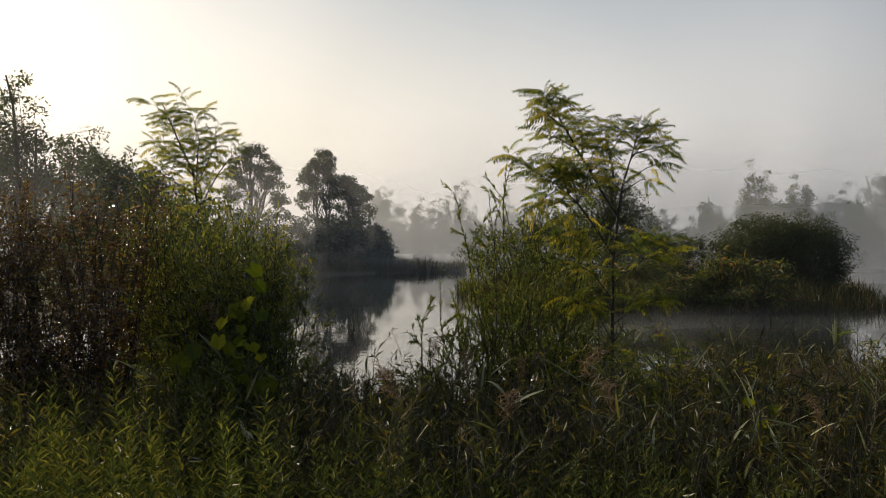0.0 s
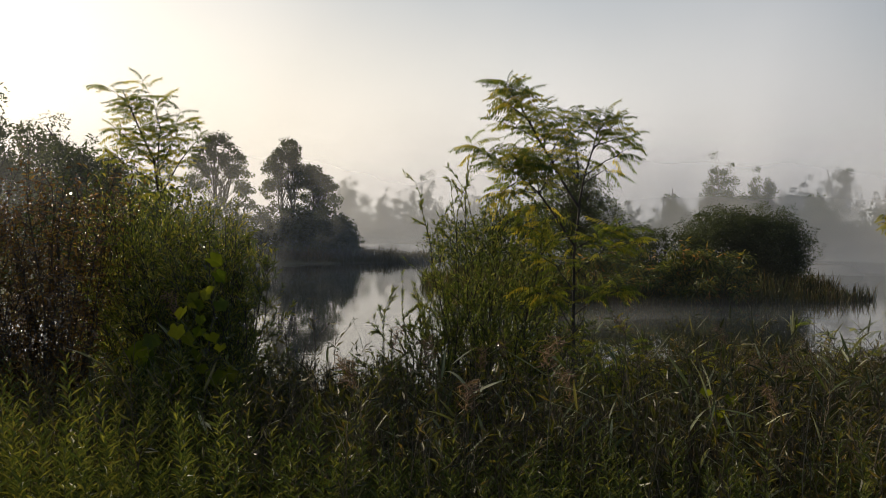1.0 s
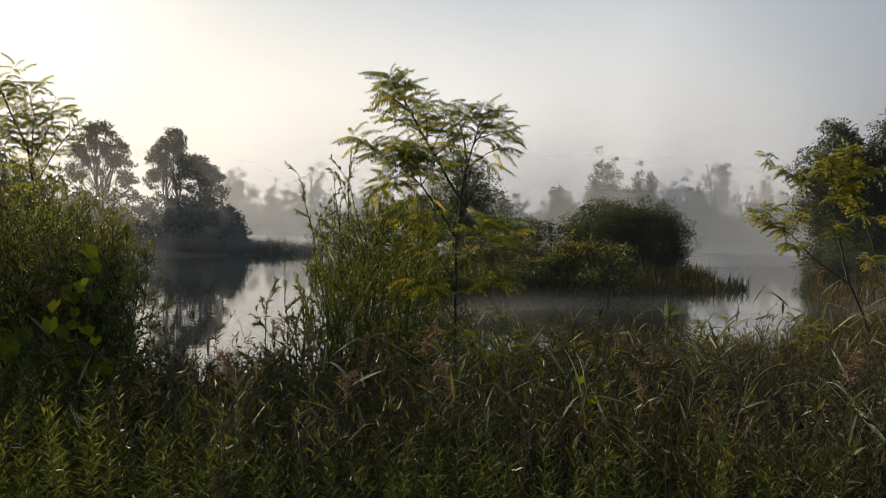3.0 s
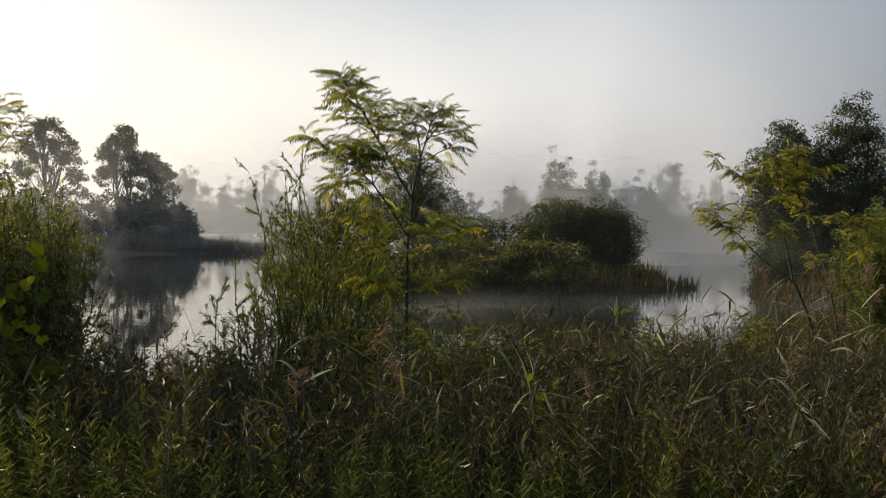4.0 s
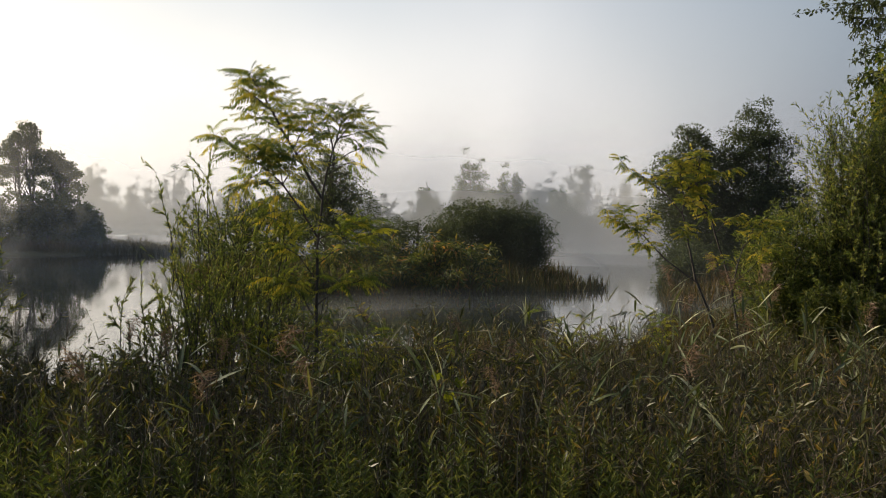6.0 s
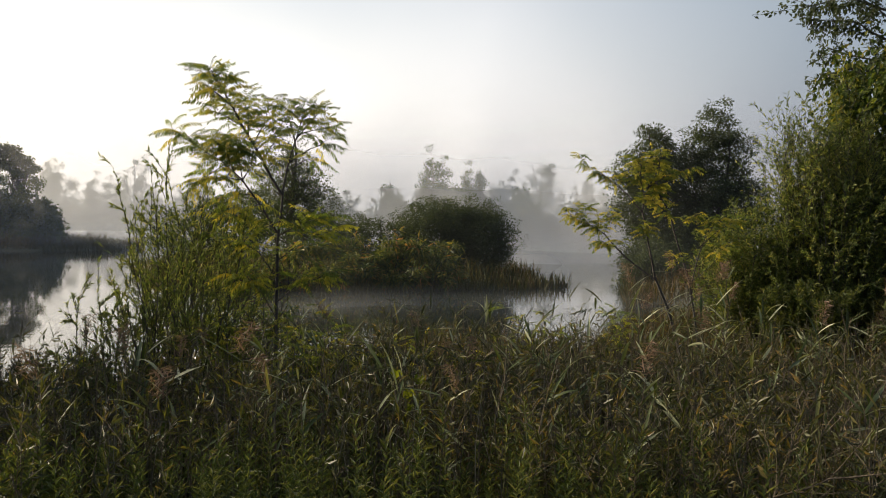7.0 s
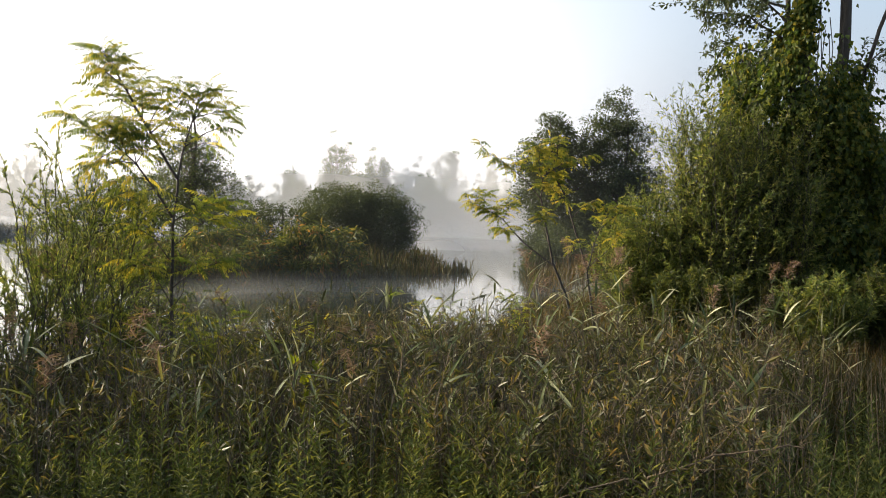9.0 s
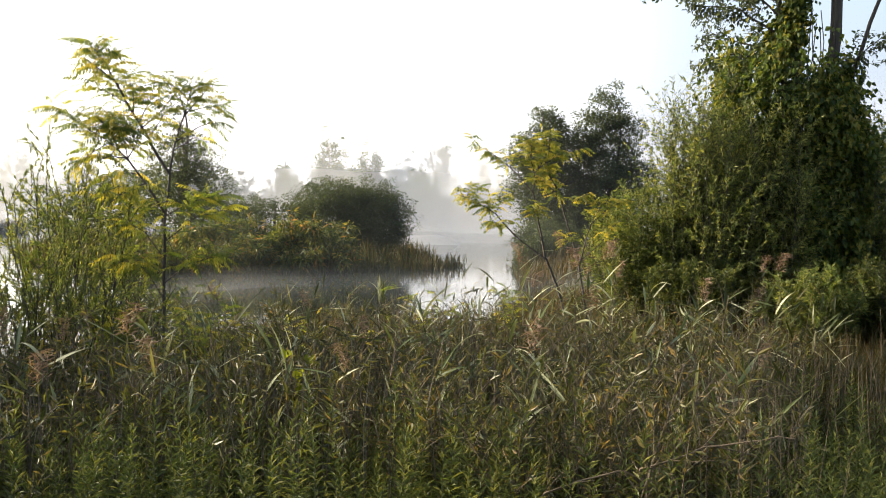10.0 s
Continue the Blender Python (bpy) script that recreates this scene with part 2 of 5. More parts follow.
SEDGE_DARK = leaf_material("island_reed_dark", [(0.0, (0.022, 0.027, 0.012)), (0.6, (0.049, 0.045, 0.021)), (1.0, (0.090, 0.064, 0.034))], 0.3, 0.5, False, 0.1)
BRIGHT_LEAF = leaf_material("sumac_leaf_yellow_green", [(0, (0.032, 0.051, 0.014)), (0.5, (0.077, 0.094, 0.022)), (0.85, (0.168, 0.154, 0.031)), (1, (0.275, 0.136, 0.042))], 0.25, 0.5)
WEED_LEAF = leaf_material("withered_weed_leaf", [(0.0, (0.015, 0.018, 0.007)), (0.45, (0.040, 0.043, 0.012)), (0.85, (0.081, 0.078, 0.019)), (1.0, (0.143, 0.097, 0.032))], 0.34, 0.5, False, 0.5, wet=0.3)
TWIG_LEAF = leaf_material("withering_grey_brown_leaf", [(0.0, (0.041, 0.039, 0.023)), (0.6, (0.088, 0.081, 0.047)), (1.0, (0.162, 0.130, 0.081))], 0.3, 0.5, wet=0.6)
STEM_PALE = bark_material("pale_dry_stem", (0.10, 0.085, 0.055), (0.26, 0.22, 0.15), 30.0)
SHRUB_LEAF = leaf_material("dense_willow_shrub_leaf", [(0.0, (0.029, 0.040, 0.020)), (0.6, (0.046, 0.061, 0.027)), (1.0, (0.066, 0.079, 0.037))], 0.3, 0.55)
HERB_LEAF = leaf_material("goldenrod_leaf", [(0, (0.029, 0.044, 0.013)), (0.6, (0.063, 0.081, 0.021)), (1, (0.150, 0.148, 0.039))], 0.32, 0.4, False, 0.35)
# grass blades near black: the shade on the bank is put into their colour
GRASS_LEAF = leaf_material("grass_blade_shade_darkened", [(0, (0.009, 0.013, 0.002)), (0.5, (0.016, 0.021, 0.005)), (0.8, (0.031, 0.024, 0.006)), (1, (0.065, 0.046, 0.015))], 0.35, 0.45, False, 0.25)
REED_LEAF = leaf_material("reed_blade", [(0.0, (0.035, 0.050, 0.015)), (0.45, (0.078, 0.096, 0.034)), (0.7, (0.193, 0.207, 0.113)), (1.0, (0.356, 0.354, 0.226))], 0.15, 0.35, True)
ISLE_SEDGE = leaf_material("island_sedge_olive", [(0.0, (0.029, 0.037, 0.012)), (0.6, (0.064, 0.066, 0.020)), (1.0, (0.113, 0.085, 0.034))], 0.22, 0.5, False, 0.15)
REED_MIXED = leaf_material("reed_blade_mixed", [(0, (0.015, 0.022, 0.005)), (0.5, (0.033, 0.038, 0.009)), (0.8, (0.074, 0.067, 0.023)), (1, (0.128, 0.120, 0.053))], 0.20, 0.4)
PLUME = leaf_material("reed_plume_pinkish", [(0.0, (0.13, 0.085, 0.065)), (1.0, (0.27, 0.19, 0.15))], 0.3, 0.8)
VINE_LEAF = leaf_material("broad_vine_leaf", [(0, (0.047, 0.071, 0.009)), (1, (0.121, 0.133, 0.017))], 0.55, 0.4, True)


# ---- mesh tools ----
class Geo:
    """Collects vertices and faces of one mesh; all faces of one call have as many corners."""

    def __init__(self):
        self.v, self.faces, self.n = [], [], 0

    def add(self, verts, faces):
        verts = np.asarray(verts, float).reshape(-1, 3)
        self.v.append(verts)
        self.faces.append(np.asarray(faces, np.int32) + self.n)
        self.n += len(verts)

    @property
    def f(self):
        return np.concatenate(self.faces)

    def mesh(self, name, mat, smooth=False):
        me = bpy.data.meshes.new(name)
        verts = np.concatenate(self.v).astype(np.float32)
        corners = np.concatenate([f.reshape(-1) for f in self.faces])
        sizes = np.concatenate([np.full(len(f), f.shape[1], np.int32) for f in self.faces])
        me.vertices.add(len(verts))
        me.vertices.foreach_set("co", verts.reshape(-1))
        me.loops.add(len(corners))
        me.loops.foreach_set("vertex_index", corners.astype(np.int32))
        me.polygons.add(len(sizes))
        me.polygons.foreach_set("loop_start", (np.cumsum(sizes) - sizes).astype(np.int32))
        me.polygons.foreach_set("use_smooth", np.full(len(sizes), smooth, bool))
        me.materials.append(mat)
        me.update(calc_edges=True)
        return me


def part(name, geo, mat, parent, label="", smooth=False):
    ob = new(name, geo.mesh(name, mat, smooth))
    ob.parent = parent
    if label:
        tagged(ob, label)
    return ob


def thing(name, at, label, category, group="", kind=""):
    ob = new(name)
    ob.empty_display_size = 0.2
    ob.location = at
    return tagged(ob, label, category, group, kind)


def unit(v):
    v = np.asarray(v, float)
    return v / np.maximum(np.linalg.norm(v, axis=-1, keepdims=True), 1e-9)


def frames(ahead, rng, roll=None, up=(0, 0, 1)):
    """Axes for many leaves: y along ahead, z as near up as may be, then rolled."""
    y = unit(ahead)
    x = np.cross(y, np.asarray(up, float))
    flat = np.linalg.norm(x, axis=1) < 1e-3
    x[flat] = (1, 0, 0)
    x = unit(x)
    z = np.cross(x, y)
    a = rng.uniform(-math.pi, math.pi, len(y)) if roll is None else rng.normal(0, roll, len(y))
    c, s = np.cos(a)[:, None], np.sin(a)[:, None]
    return np.stack([c * x + s * z, y, c * z - s * x], 1)


def strew(geo, shape, places, axes, sizes):
    """Puts one small shape at many places."""
    v, f = shape
    v = np.asarray(v, float)
    sizes = np.broadcast_to(np.asarray(sizes, float).reshape(len(places), -1), (len(places), 3))
    out = np.einsum("ki,nij,ni->nkj", v, axes, sizes) + np.asarray(places)[:, None, :]
    idx = np.arange(len(places))[:, None, None] * len(v) + np.asarray(f)[None]
    geo.add(out.reshape(-1, 3), idx.reshape(-1, np.asarray(f).shape[1]))


# leaf shapes of length 1 along y, width 1 across x
LANCE = (((0, 0, 0), (-0.5, 0.42, 0.10), (0, 0.45, 0.0), (0.5, 0.42, 0.10), (0, 1, -0.12)), ((0, 2, 1), (0, 3, 2), (2, 4, 1), (2, 3, 4)))
SIMPLE = (((0, 0, 0), (-0.5, 0.45, 0.06), (0, 1, -0.05), (0.5, 0.45, 0.06)), ((0, 3, 2), (0, 2, 1)))
BLADE = (((-0.5, 0, 0), (0.5, 0, 0), (0.5, 0.4, 0.06), (-0.5, 0.4, 0.06), (0.34, 0.75, -0.02), (-0.34, 0.75, -0.02), (0, 1, -0.16)), ((0, 1, 2), (0, 2, 3), (3, 2, 4), (3, 4, 5), (5, 4, 6)))


def tube(geo, pts, r0, r1, sides=5):
    """A tapered branch along a line of points."""
    pts = np.asarray(pts, float)
    n = len(pts)
    d = unit(np.gradient(pts, axis=0))
    ref = np.where(np.abs(d[:, 2:3]) > 0.9, np.array([[1.0, 0, 0]]), np.array([[0, 0, 1.0]]))
    x = unit(np.cross(d, ref))
    z = np.cross(x, d)
    a = np.arange(sides) * 2 * math.pi / sides
    r = np.linspace(r0, r1, n)[:, None, None]
    ring = pts[:, None] + r * (np.cos(a)[None, :, None] * x[:, None] + np.sin(a)[None, :, None] * z[:, None])
    faces = [(i * sides + j, i * sides + (j + 1) % sides, (i + 1) * sides + (j + 1) % sides, (i + 1) * sides + j) for i in range(n - 1) for j in range(sides)]
    geo.add(ring.reshape(-1, 3), faces)


def bend(p, q, rng, wobble=0.08, sag=0.0, n=6):
    """A slightly crooked line from p to q; sag bows it upwards."""
    p, q = np.asarray(p, float), np.asarray(q, float)
    t = np.linspace(0, 1, n)[:, None]
    long = np.linalg.norm(q - p)
    pts = p + (q - p) * t
    pts += np.cumsum(rng.normal(0, wobble * long / n, (n, 3)), 0) * np.sin(t * math.pi) ** 0.5
    pts[:, 2] += (sag * long * np.sin(t * math.pi))[:, 0]
    return pts


def along(pts, t):
    """Places and directions at the shares t of a line."""
    pts = np.asarray(pts, float)
    s = np.clip(np.asarray(t), 0, 0.999) * (len(pts) - 1)
    i = s.astype(int)
    w = (s - i)[:, None]
    return pts[i] * (1 - w) + pts[i + 1] * w, unit(pts[i + 1] - pts[i])


# ---- land and water ----
def smooth(a, b, x):
    t = np.clip((x - a) / (b - a), 0, 1)
    return t * t * (3 - 2 * t)


def land(x, y):
    """Metres inland of the shore (below nought: in the water)."""
    x, y = np.asarray(x, float), np.asarray(y, float)
    wob = 1.1 * np.sin(x * 0.31 + 0.8) + 0.8 * np.sin(y * 0.23 + x * 0.17) + 0.4 * np.sin(x * 0.9 + y * 0.7)
    near = 15.8 + 5.0 * smooth(0.5, 5.5, x) + 0.04 * x - y + 0.6 * wob                     # the bank that the camera stands on
    right = (x - (14.5 + (y - 27) * 0.66)) * 0.83 + 0.5 * wob  # the shore that runs off to the right
    left = (-13.0 - 0.02 * (y - 40) - x) + wob                 # land behind the left bushes
    spit = 7.0 - np.hypot((x + 10.0) / 1.4, (y - 93) / 1.9) + 0.5 * wob
    point = 1.5 - np.hypot((x + 4.0) / 3.0, (y - 98) / 1.9)
    isle = 8.6 - np.hypot((x - 11.0) / 1.0, (y - 55) / 1.6) + 0.5 * wob
    tip = 2.0 - np.hypot((x - 15.2) / 1.7, (y - 44.0) / 0.9) + 0.12 * wob
    far = y - (175 - 80 * smooth(8, 42, x)) + 2 * wob
    return np.maximum.reduce([near, right, left, spit, point, isle, tip, far])


def ground(x, y):
    """Height of the ground over the water."""
    x, y = np.asarray(x, float), np.asarray(y, float)
    inland = land(x, y)
    z = -0.5 + 0.78 * smooth(-2.0, 2.5, inland)
    r = np.hypot(x, y)
    z = z + 1.32 * (1 - smooth(1.5, 9.0, r)) + 0.35 * smooth(13, 20, x) * (1 - smooth(18, 30, y))
    return z + (0.05 * np.sin(x * 2.1 + y) + 0.04 * np.sin(y * 2.7 - x * 1.3)) * smooth(-1, 1, inland)


def spaced(lo, hi, fine, n):
    t = np.linspace(-1, 1, n)
    s = np.sinh(t * 5.5) / math.sinh(5.5)
    return np.where(s < 0, -s * lo, s * hi) + t * fine


gx, gy = np.unique(np.concatenate([spaced(-2200, 2200, 6, 60), np.linspace(-30, 45, 121)])), np.unique(np.concatenate([spaced(-1500, 2500, 6, 60), np.linspace(-6, 120, 190)]))
GX, GY = np.meshgrid(gx, gy)
GZ = ground(GX, GY)
g = Geo()
W = len(gx)
quads = [(j * W + i, j * W + i + 1, (j + 1) * W + i + 1, (j + 1) * W + i) for j in range(len(gy) - 1) for i in range(W - 1)]
g.add(np.stack([GX, GY, GZ], -1), quads)
tagged(new("ground", g.mesh("ground", SOIL, True)), "damp grassy bank and shores round a pond", "ground", kind="structure")

g = Geo()
g.add([(-400, 8, 0), (400, 8, 0), (400, 420, 0), (-400, 420, 0)], [(0, 1, 2, 3)])
tagged(new("water", g.mesh("water", WATER)), "still dark pond water mirroring sky and trees", "pond", kind="structure")


# ---- mist ----
def mist_bank(radius, top, density, a0, a1, seed, scale, fade, label):
    geo = Geo()
    n = 60
    a = np.radians(np.linspace(a0, a1, n))
    rr = radius * (1 + 0.04 * np.sin(a * 9 + seed) + 0.02 * np.sin(a * 23 + seed * 2))
    rows = np.array([-0.3, top * 1.2])
    lean = np.array([0, 0.02])
    v = np.stack([np.stack([np.sin(a) * rr * (1 + k), np.cos(a) * rr * (1 + k), np.full(n, z)], -1) for z, k in zip(rows, lean)])
    faces = [(j * n + i, j * n + i + 1, (j + 1) * n + i + 1, (j + 1) * n + i) for j in range(1) for i in range(n - 1)]
    geo.add(v, faces)
    ob = new("mist_bank", geo.mesh("mist_bank", mist_material("mist", density, top, a0, a1, scale, seed, fade), True))
    return tagged(ob, label, "mist", kind="stuff")


# low sheet of mist added to lighten the channel, standing for sky reflection too
mist_bank(35, 0.8, 0.22, 4, 46, 41.7, 0.12, 0.8, "thin veil of mist whitening the channel in place of reflected sky")
mist_bank(36, 12.0, 0.12, -48, -9, 16.2, 0.06, 0.9, "thin haze before the trees on the bank")
mist_bank(40, 10.0, 0.03, 5, 62, 44.9, 0.05, 1.1, "thin haze before the island and the misty shore")
mist_bank(69, 3.2, 0.45, 8, 62, 9.1, 0.06, 1.2, "white mist lying low on the water")
mist_bank(73, 15.0, 0.16, 6, 62, 5.3, 0.05, 1.4, "thin haze behind the island")
mist_bank(76, 2.2, 0.14, -30, 16, 14.4, 0.05, 1.0, "low veil of mist on the water before the spit")
mist_bank(82, 15.0, 0.19, -40, 9, 33.1, 0.04, 1.0, "thin haze before the spit")
mist_bank(104, 3.4, 0.5, -30, 10, 21.3, 0.05, 1.1, "white mist lying low behind the spit")
mist_bank(98, 19.0, 0.40, -4, 68, 12.3, 0.03, 1.6, "pale morning mist over the far water")
mist_bank(128, 30.0, 0.56, -50, 70, 19.9, 0.025, 1.7, "thick pale mist before the far trees")
mist_bank(195, 30.0, 0.5, -55, 72, 27.2, 0.02, 1.6, "dense pale mist at the far end of the pond")


# ---- plants: shapes ----
def clump_tree(name, at, label, category, blobs, clumps, leaves, leaf, mat, bark, trunks=1, trunk_r=0.16, droop=0.2, seed=0, clump_r=0.55, group="", hollow=0.55, sides=6, smallest=0.35):
    """A tree or shrub: trunk and limbs that reach clumps of leaves, spread through round blobs (x, y, z, rx, ry, rz)."""
    rng = np.random.default_rng(seed)
    ob = thing(name, at, label, category, group)
    blobs = np.array(blobs, float)
    share = blobs[:, 3] * blobs[:, 4] * blobs[:, 5]
    pick = rng.choice(len(blobs), clumps, p=share / share.sum())
    d = unit(rng.normal(size=(clumps, 3)))
    k = rng.uniform(hollow, 1.0, clumps) ** 0.6 * (1 + 0.12 * rng.normal(size=clumps))
    centre = blobs[pick, :3] + d * blobs[pick, 3:] * k[:, None]
    centre[:, 2] = np.maximum(centre[:, 2], smallest)
    wood = Geo()
    low, top = 0.0, (blobs[:, 2] + blobs[:, 5]).max()
    stems = []
    for i in range(trunks):
        b = blobs[i % len(blobs)]
        foot = np.array([rng.normal(0, 0.12 * trunks * trunk_r), rng.normal(0, 0.12 * trunks * trunk_r), low - 0.15])
        if trunks > 1:
            foot[:2] += rng.normal(0, 0.25, 2)
        head = np.array([b[0] + rng.normal(0, 0.25 * b[3] * (trunks > 1)), b[1] + rng.normal(0, 0.25 * b[4] * (trunks > 1)), b[2] + b[5] * 0.75])
        line = bend(foot, head, rng, 0.10, n=9)
        stems.append(line)
        tube(wood, line, trunk_r, trunk_r * 0.22, sides)
    for c in centre[rng.permutation(clumps)[: min(clumps, 90)]]:
        line = stems[rng.integers(len(stems))]
        zs = line[:, 2]
        h = np.clip(c[2] * rng.uniform(0.45, 0.8), zs[1], zs[-2])
        i = int(np.argmin(np.abs(zs - h)))
        tube(wood, bend(line[i], c, rng, 0.10, 0.05, 5), trunk_r * 0.28 * (1 - 0.5 * i / len(line)), 0.006, 4)
    part("trunk", wood, bark, ob, smooth=True)
    n = clumps * leaves
    c = np.repeat(centre, leaves, 0)
    size = np.repeat(rng.uniform(0.6, 1.3, clumps), leaves)[:, None] * clump_r
    off = rng.normal(size=(n, 3))
    off *= np.minimum(1, 1.7 / np.linalg.norm(off, axis=1, keepdims=True)) * size * (0.65, 0.65, 0.46)
    p = c + off
    p[:, 2] = np.maximum(p[:, 2], 0.05)
    ahead = unit(off) + rng.normal(0, 0.5, (n, 3)) - (0, 0, droop)
    crown = Geo()
    L = leaf[0] * rng.uniform(0.6, 1.3, n)
    strew(crown, SIMPLE, p, frames(ahead, rng, 0.9), np.stack([L * leaf[1], L, L], -1))
    part("crown", crown, mat, ob)
    return ob


DEW = []


def rod_shrub(name, at, label, category, rods, height, spread, leaf, mat, bark, seed=0, lean=(0, 0), density=46, side=5, angle=0.55, droop=0.0, start=0.18, rod_r=0.012, group="", foot=0.25, flat=1.0, wobble=0.10):
    """A shrub of thin rods from one stool, set with leaves all along; leaf is (length, width share)."""
    rng = np.random.default_rng(seed)
    ob = thing(name, at, label, category, group)
    wood, crown = Geo(), Geo()
    P, D = [], []
    for i in range(rods):
        a = rng.uniform(0, 2 * math.pi)
        k = rng.uniform(0, 1) ** 0.5
        h = height * rng.uniform(0.72, 1.0) * (1 - 0.2 * k)
        p = np.array([math.cos(a), math.sin(a) * flat, 0]) * foot * k
        p[2] = -0.1
        q = np.array([math.cos(a) * spread * k + lean[0], math.sin(a) * spread * k * flat + lean[1], h])
        line = bend(p, q, rng, wobble, 0.03, 9)
        tube(wood, line, rod_r * rng.uniform(0.7, 1.3), 0.003, 3)
        branches = [(line, start, h * 0.6)]
        for j in range(side):
            t = rng.uniform(start, 0.92)
            b, d = along(line, np.array([t]))
            L = height * rng.uniform(0.12, 0.30) * (1.25 - t)
            q2 = b[0] + (d[0] * 0.7 + unit(rng.normal(size=3)) * 0.75 + (0, 0, 0.25)) * L
            l2 = bend(b[0], q2, rng, 0.12, 0.05, 4)
            tube(wood, l2, 0.005, 0.002, 3)
            branches.append((l2, 0.05, L * 1.5))
        for l, s, span in branches:
            m = max(3, int(density * span / height))
            b, d = along(l, rng.uniform(s, 1.0, m) ** 0.85)
            P.append(b)
            D.append(d)
    P, D = np.concatenate(P), np.concatenate(D)
    n = len(P)
    out = rng.normal(size=(n, 3))
    out -= D * (out * D).sum(1, keepdims=True)
    ahead = D * math.cos(angle) + unit(out) * math.sin(angle) - np.array((0, 0, droop)) * rng.uniform(0.4, 1.2, (n, 1))
    L = leaf[0] * rng.uniform(0.55, 1.25, n)
    strew(crown, LANCE if mat is WILLOW_LEAF and at[0] < 4 else SIMPLE, P, frames(ahead, rng, 0.7), np.stack([L * leaf[1], L, L], -1))
    part("branchwork", wood, bark, ob)
    part("foliage", crown, mat, ob)
    if at[0] < -1.5:
        wet = P[rng.permutation(n)[: n // 8]]
        DEW.append(wet[wet[:, 1] < 0.3] + np.array(at))
    return ob


def frond_geo(rng, pairs=7, long=1.0, hang=0.6, arch=0.3, width=0.075, leaflet=0.2):
    """A pinnate leaf: an arched stalk with paired hanging leaflets; length 1 along y."""
    geo = Geo()
    t = np.linspace(0, 1, 7)
    line = np.stack([0.03 * np.sin(t * 3), t * long * (1 - 0.1 * t), arch * (t * 0.9 - 2.0 * t * t)], -1)
    tube(geo, line, 0.010, 0.004, 3)
    s = np.repeat(np.linspace(0.2, 0.96, pairs), 2)
    p, d = along(line, s)
    sign = np.tile([-1.0, 1.0], pairs)
    ahead = np.stack([sign * 0.62, 0.34 + 0 * s, -hang * rng.uniform(0.6, 1.4, 2 * pairs)], -1) + rng.normal(0, 0.12, (2 * pairs, 3))
    p = np.concatenate([p, line[-1:]])
    ahead = np.concatenate([ahead, [[0, 1, -0.6]]])
    L = leaflet * np.concatenate([(1.1 - 0.5 * np.abs(s - 0.5)) * rng.uniform(0.85, 1.1, 2 * pairs), [0.9]])
    strew(geo, LANCE, p, frames(ahead, rng, 0.25), np.stack([np.full(len(L), width), L, L], -1))
    return geo


def frond_meshes(mat, seed, count=5, **kw):
    rng = np.random.default_rng(seed)
    return [frond_geo(rng, **kw).mesh("frond", mat) for _ in range(count)]


def sapling(name, at, label, branches, meshes, size, bark, seed, per_metre=9.0, trunk=(0.035, 0.02), rise=0.08, side_twigs=4.0, twig_long=1.0):
    """A young tree with pinnate leaves: branches are (points, radius, share of the length that is bare)."""
    rng = np.random.default_rng(seed)
    ob = thing(name, at, label, "tree", "young locust trees")
    at = np.array(at)
    for i, (pts, r, bare, *leafing) in enumerate(branches):
        pick = leafing[0] if leafing else meshes
        pts = np.array(pts, float) - at
        fine = np.concatenate([bend(pts[k], pts[k + 1], rng, 0.03, 0, 5)[: 5 if k == len(pts) - 2 else 4] for k in range(len(pts) - 1)])
        wood = Geo()
        tube(wood, fine, r, max(0.003, r * 0.25), 6)
        twigs = [(fine, bare)]
        span = np.linalg.norm(np.diff(fine, axis=0), axis=1).sum()
        for t in rng.uniform(bare, 0.95, int(span * (1 - bare) * side_twigs)):
            q, d = along(fine, np.array([t]))
            a = rng.uniform(0, 6.28)
            go = np.array((math.cos(a), 0.8 * math.sin(a), rng.uniform(0.1, 0.7))) + d[0] * 0.7
            tw = bend(q[0], q[0] + unit(go) * rng.uniform(0.2, 0.5) * twig_long, rng, 0.06, 0.03, 5)
            tube(wood, tw, 0.005, 0.002, 4)
            twigs.append((tw, 0.15))
        limb = part("trunk" if i == 0 else "branch", wood, bark, ob, smooth=True)
        for fine, bare in twigs:
            long = np.linalg.norm(np.diff(fine, axis=0), axis=1).sum()
            m = int(long * (1 - bare) * per_metre)
            t = np.sort(rng.uniform(bare, 1.0, m))
            p, d = along(fine, t)
            turn = rng.uniform(0, 6.28) + np.arange(m) * 2.4
            for k in range(m):
                o = new("frond", pick[rng.integers(len(pick))])
                o.parent = limb
                out = np.array((math.cos(turn[k]), math.sin(turn[k]) * 0.8, rise + rng.normal(0, 0.3)))
                ahead = Vector(out + d[k] * 0.6 * (0.4 + t[k])).normalized()
                q = ahead.to_track_quat("Y", "Z").to_matrix().to_4x4()
                s = size * rng.uniform(0.7, 1.15) * (1.0 - 0.35 * max(0, t[k] - 0.8) / 0.2)
                o.matrix_local = Matrix.Translation(p[k]) @ q @ Matrix.Diagonal((s, s, s, 1)) @ pose(0, 0, 0, 0, rng.normal(0, 14), 0)
    return ob


def gz(x, y):
    return float(ground(x, y))


def foot(x, y, up=0.0):
    return (x, y, gz(x, y) + up)


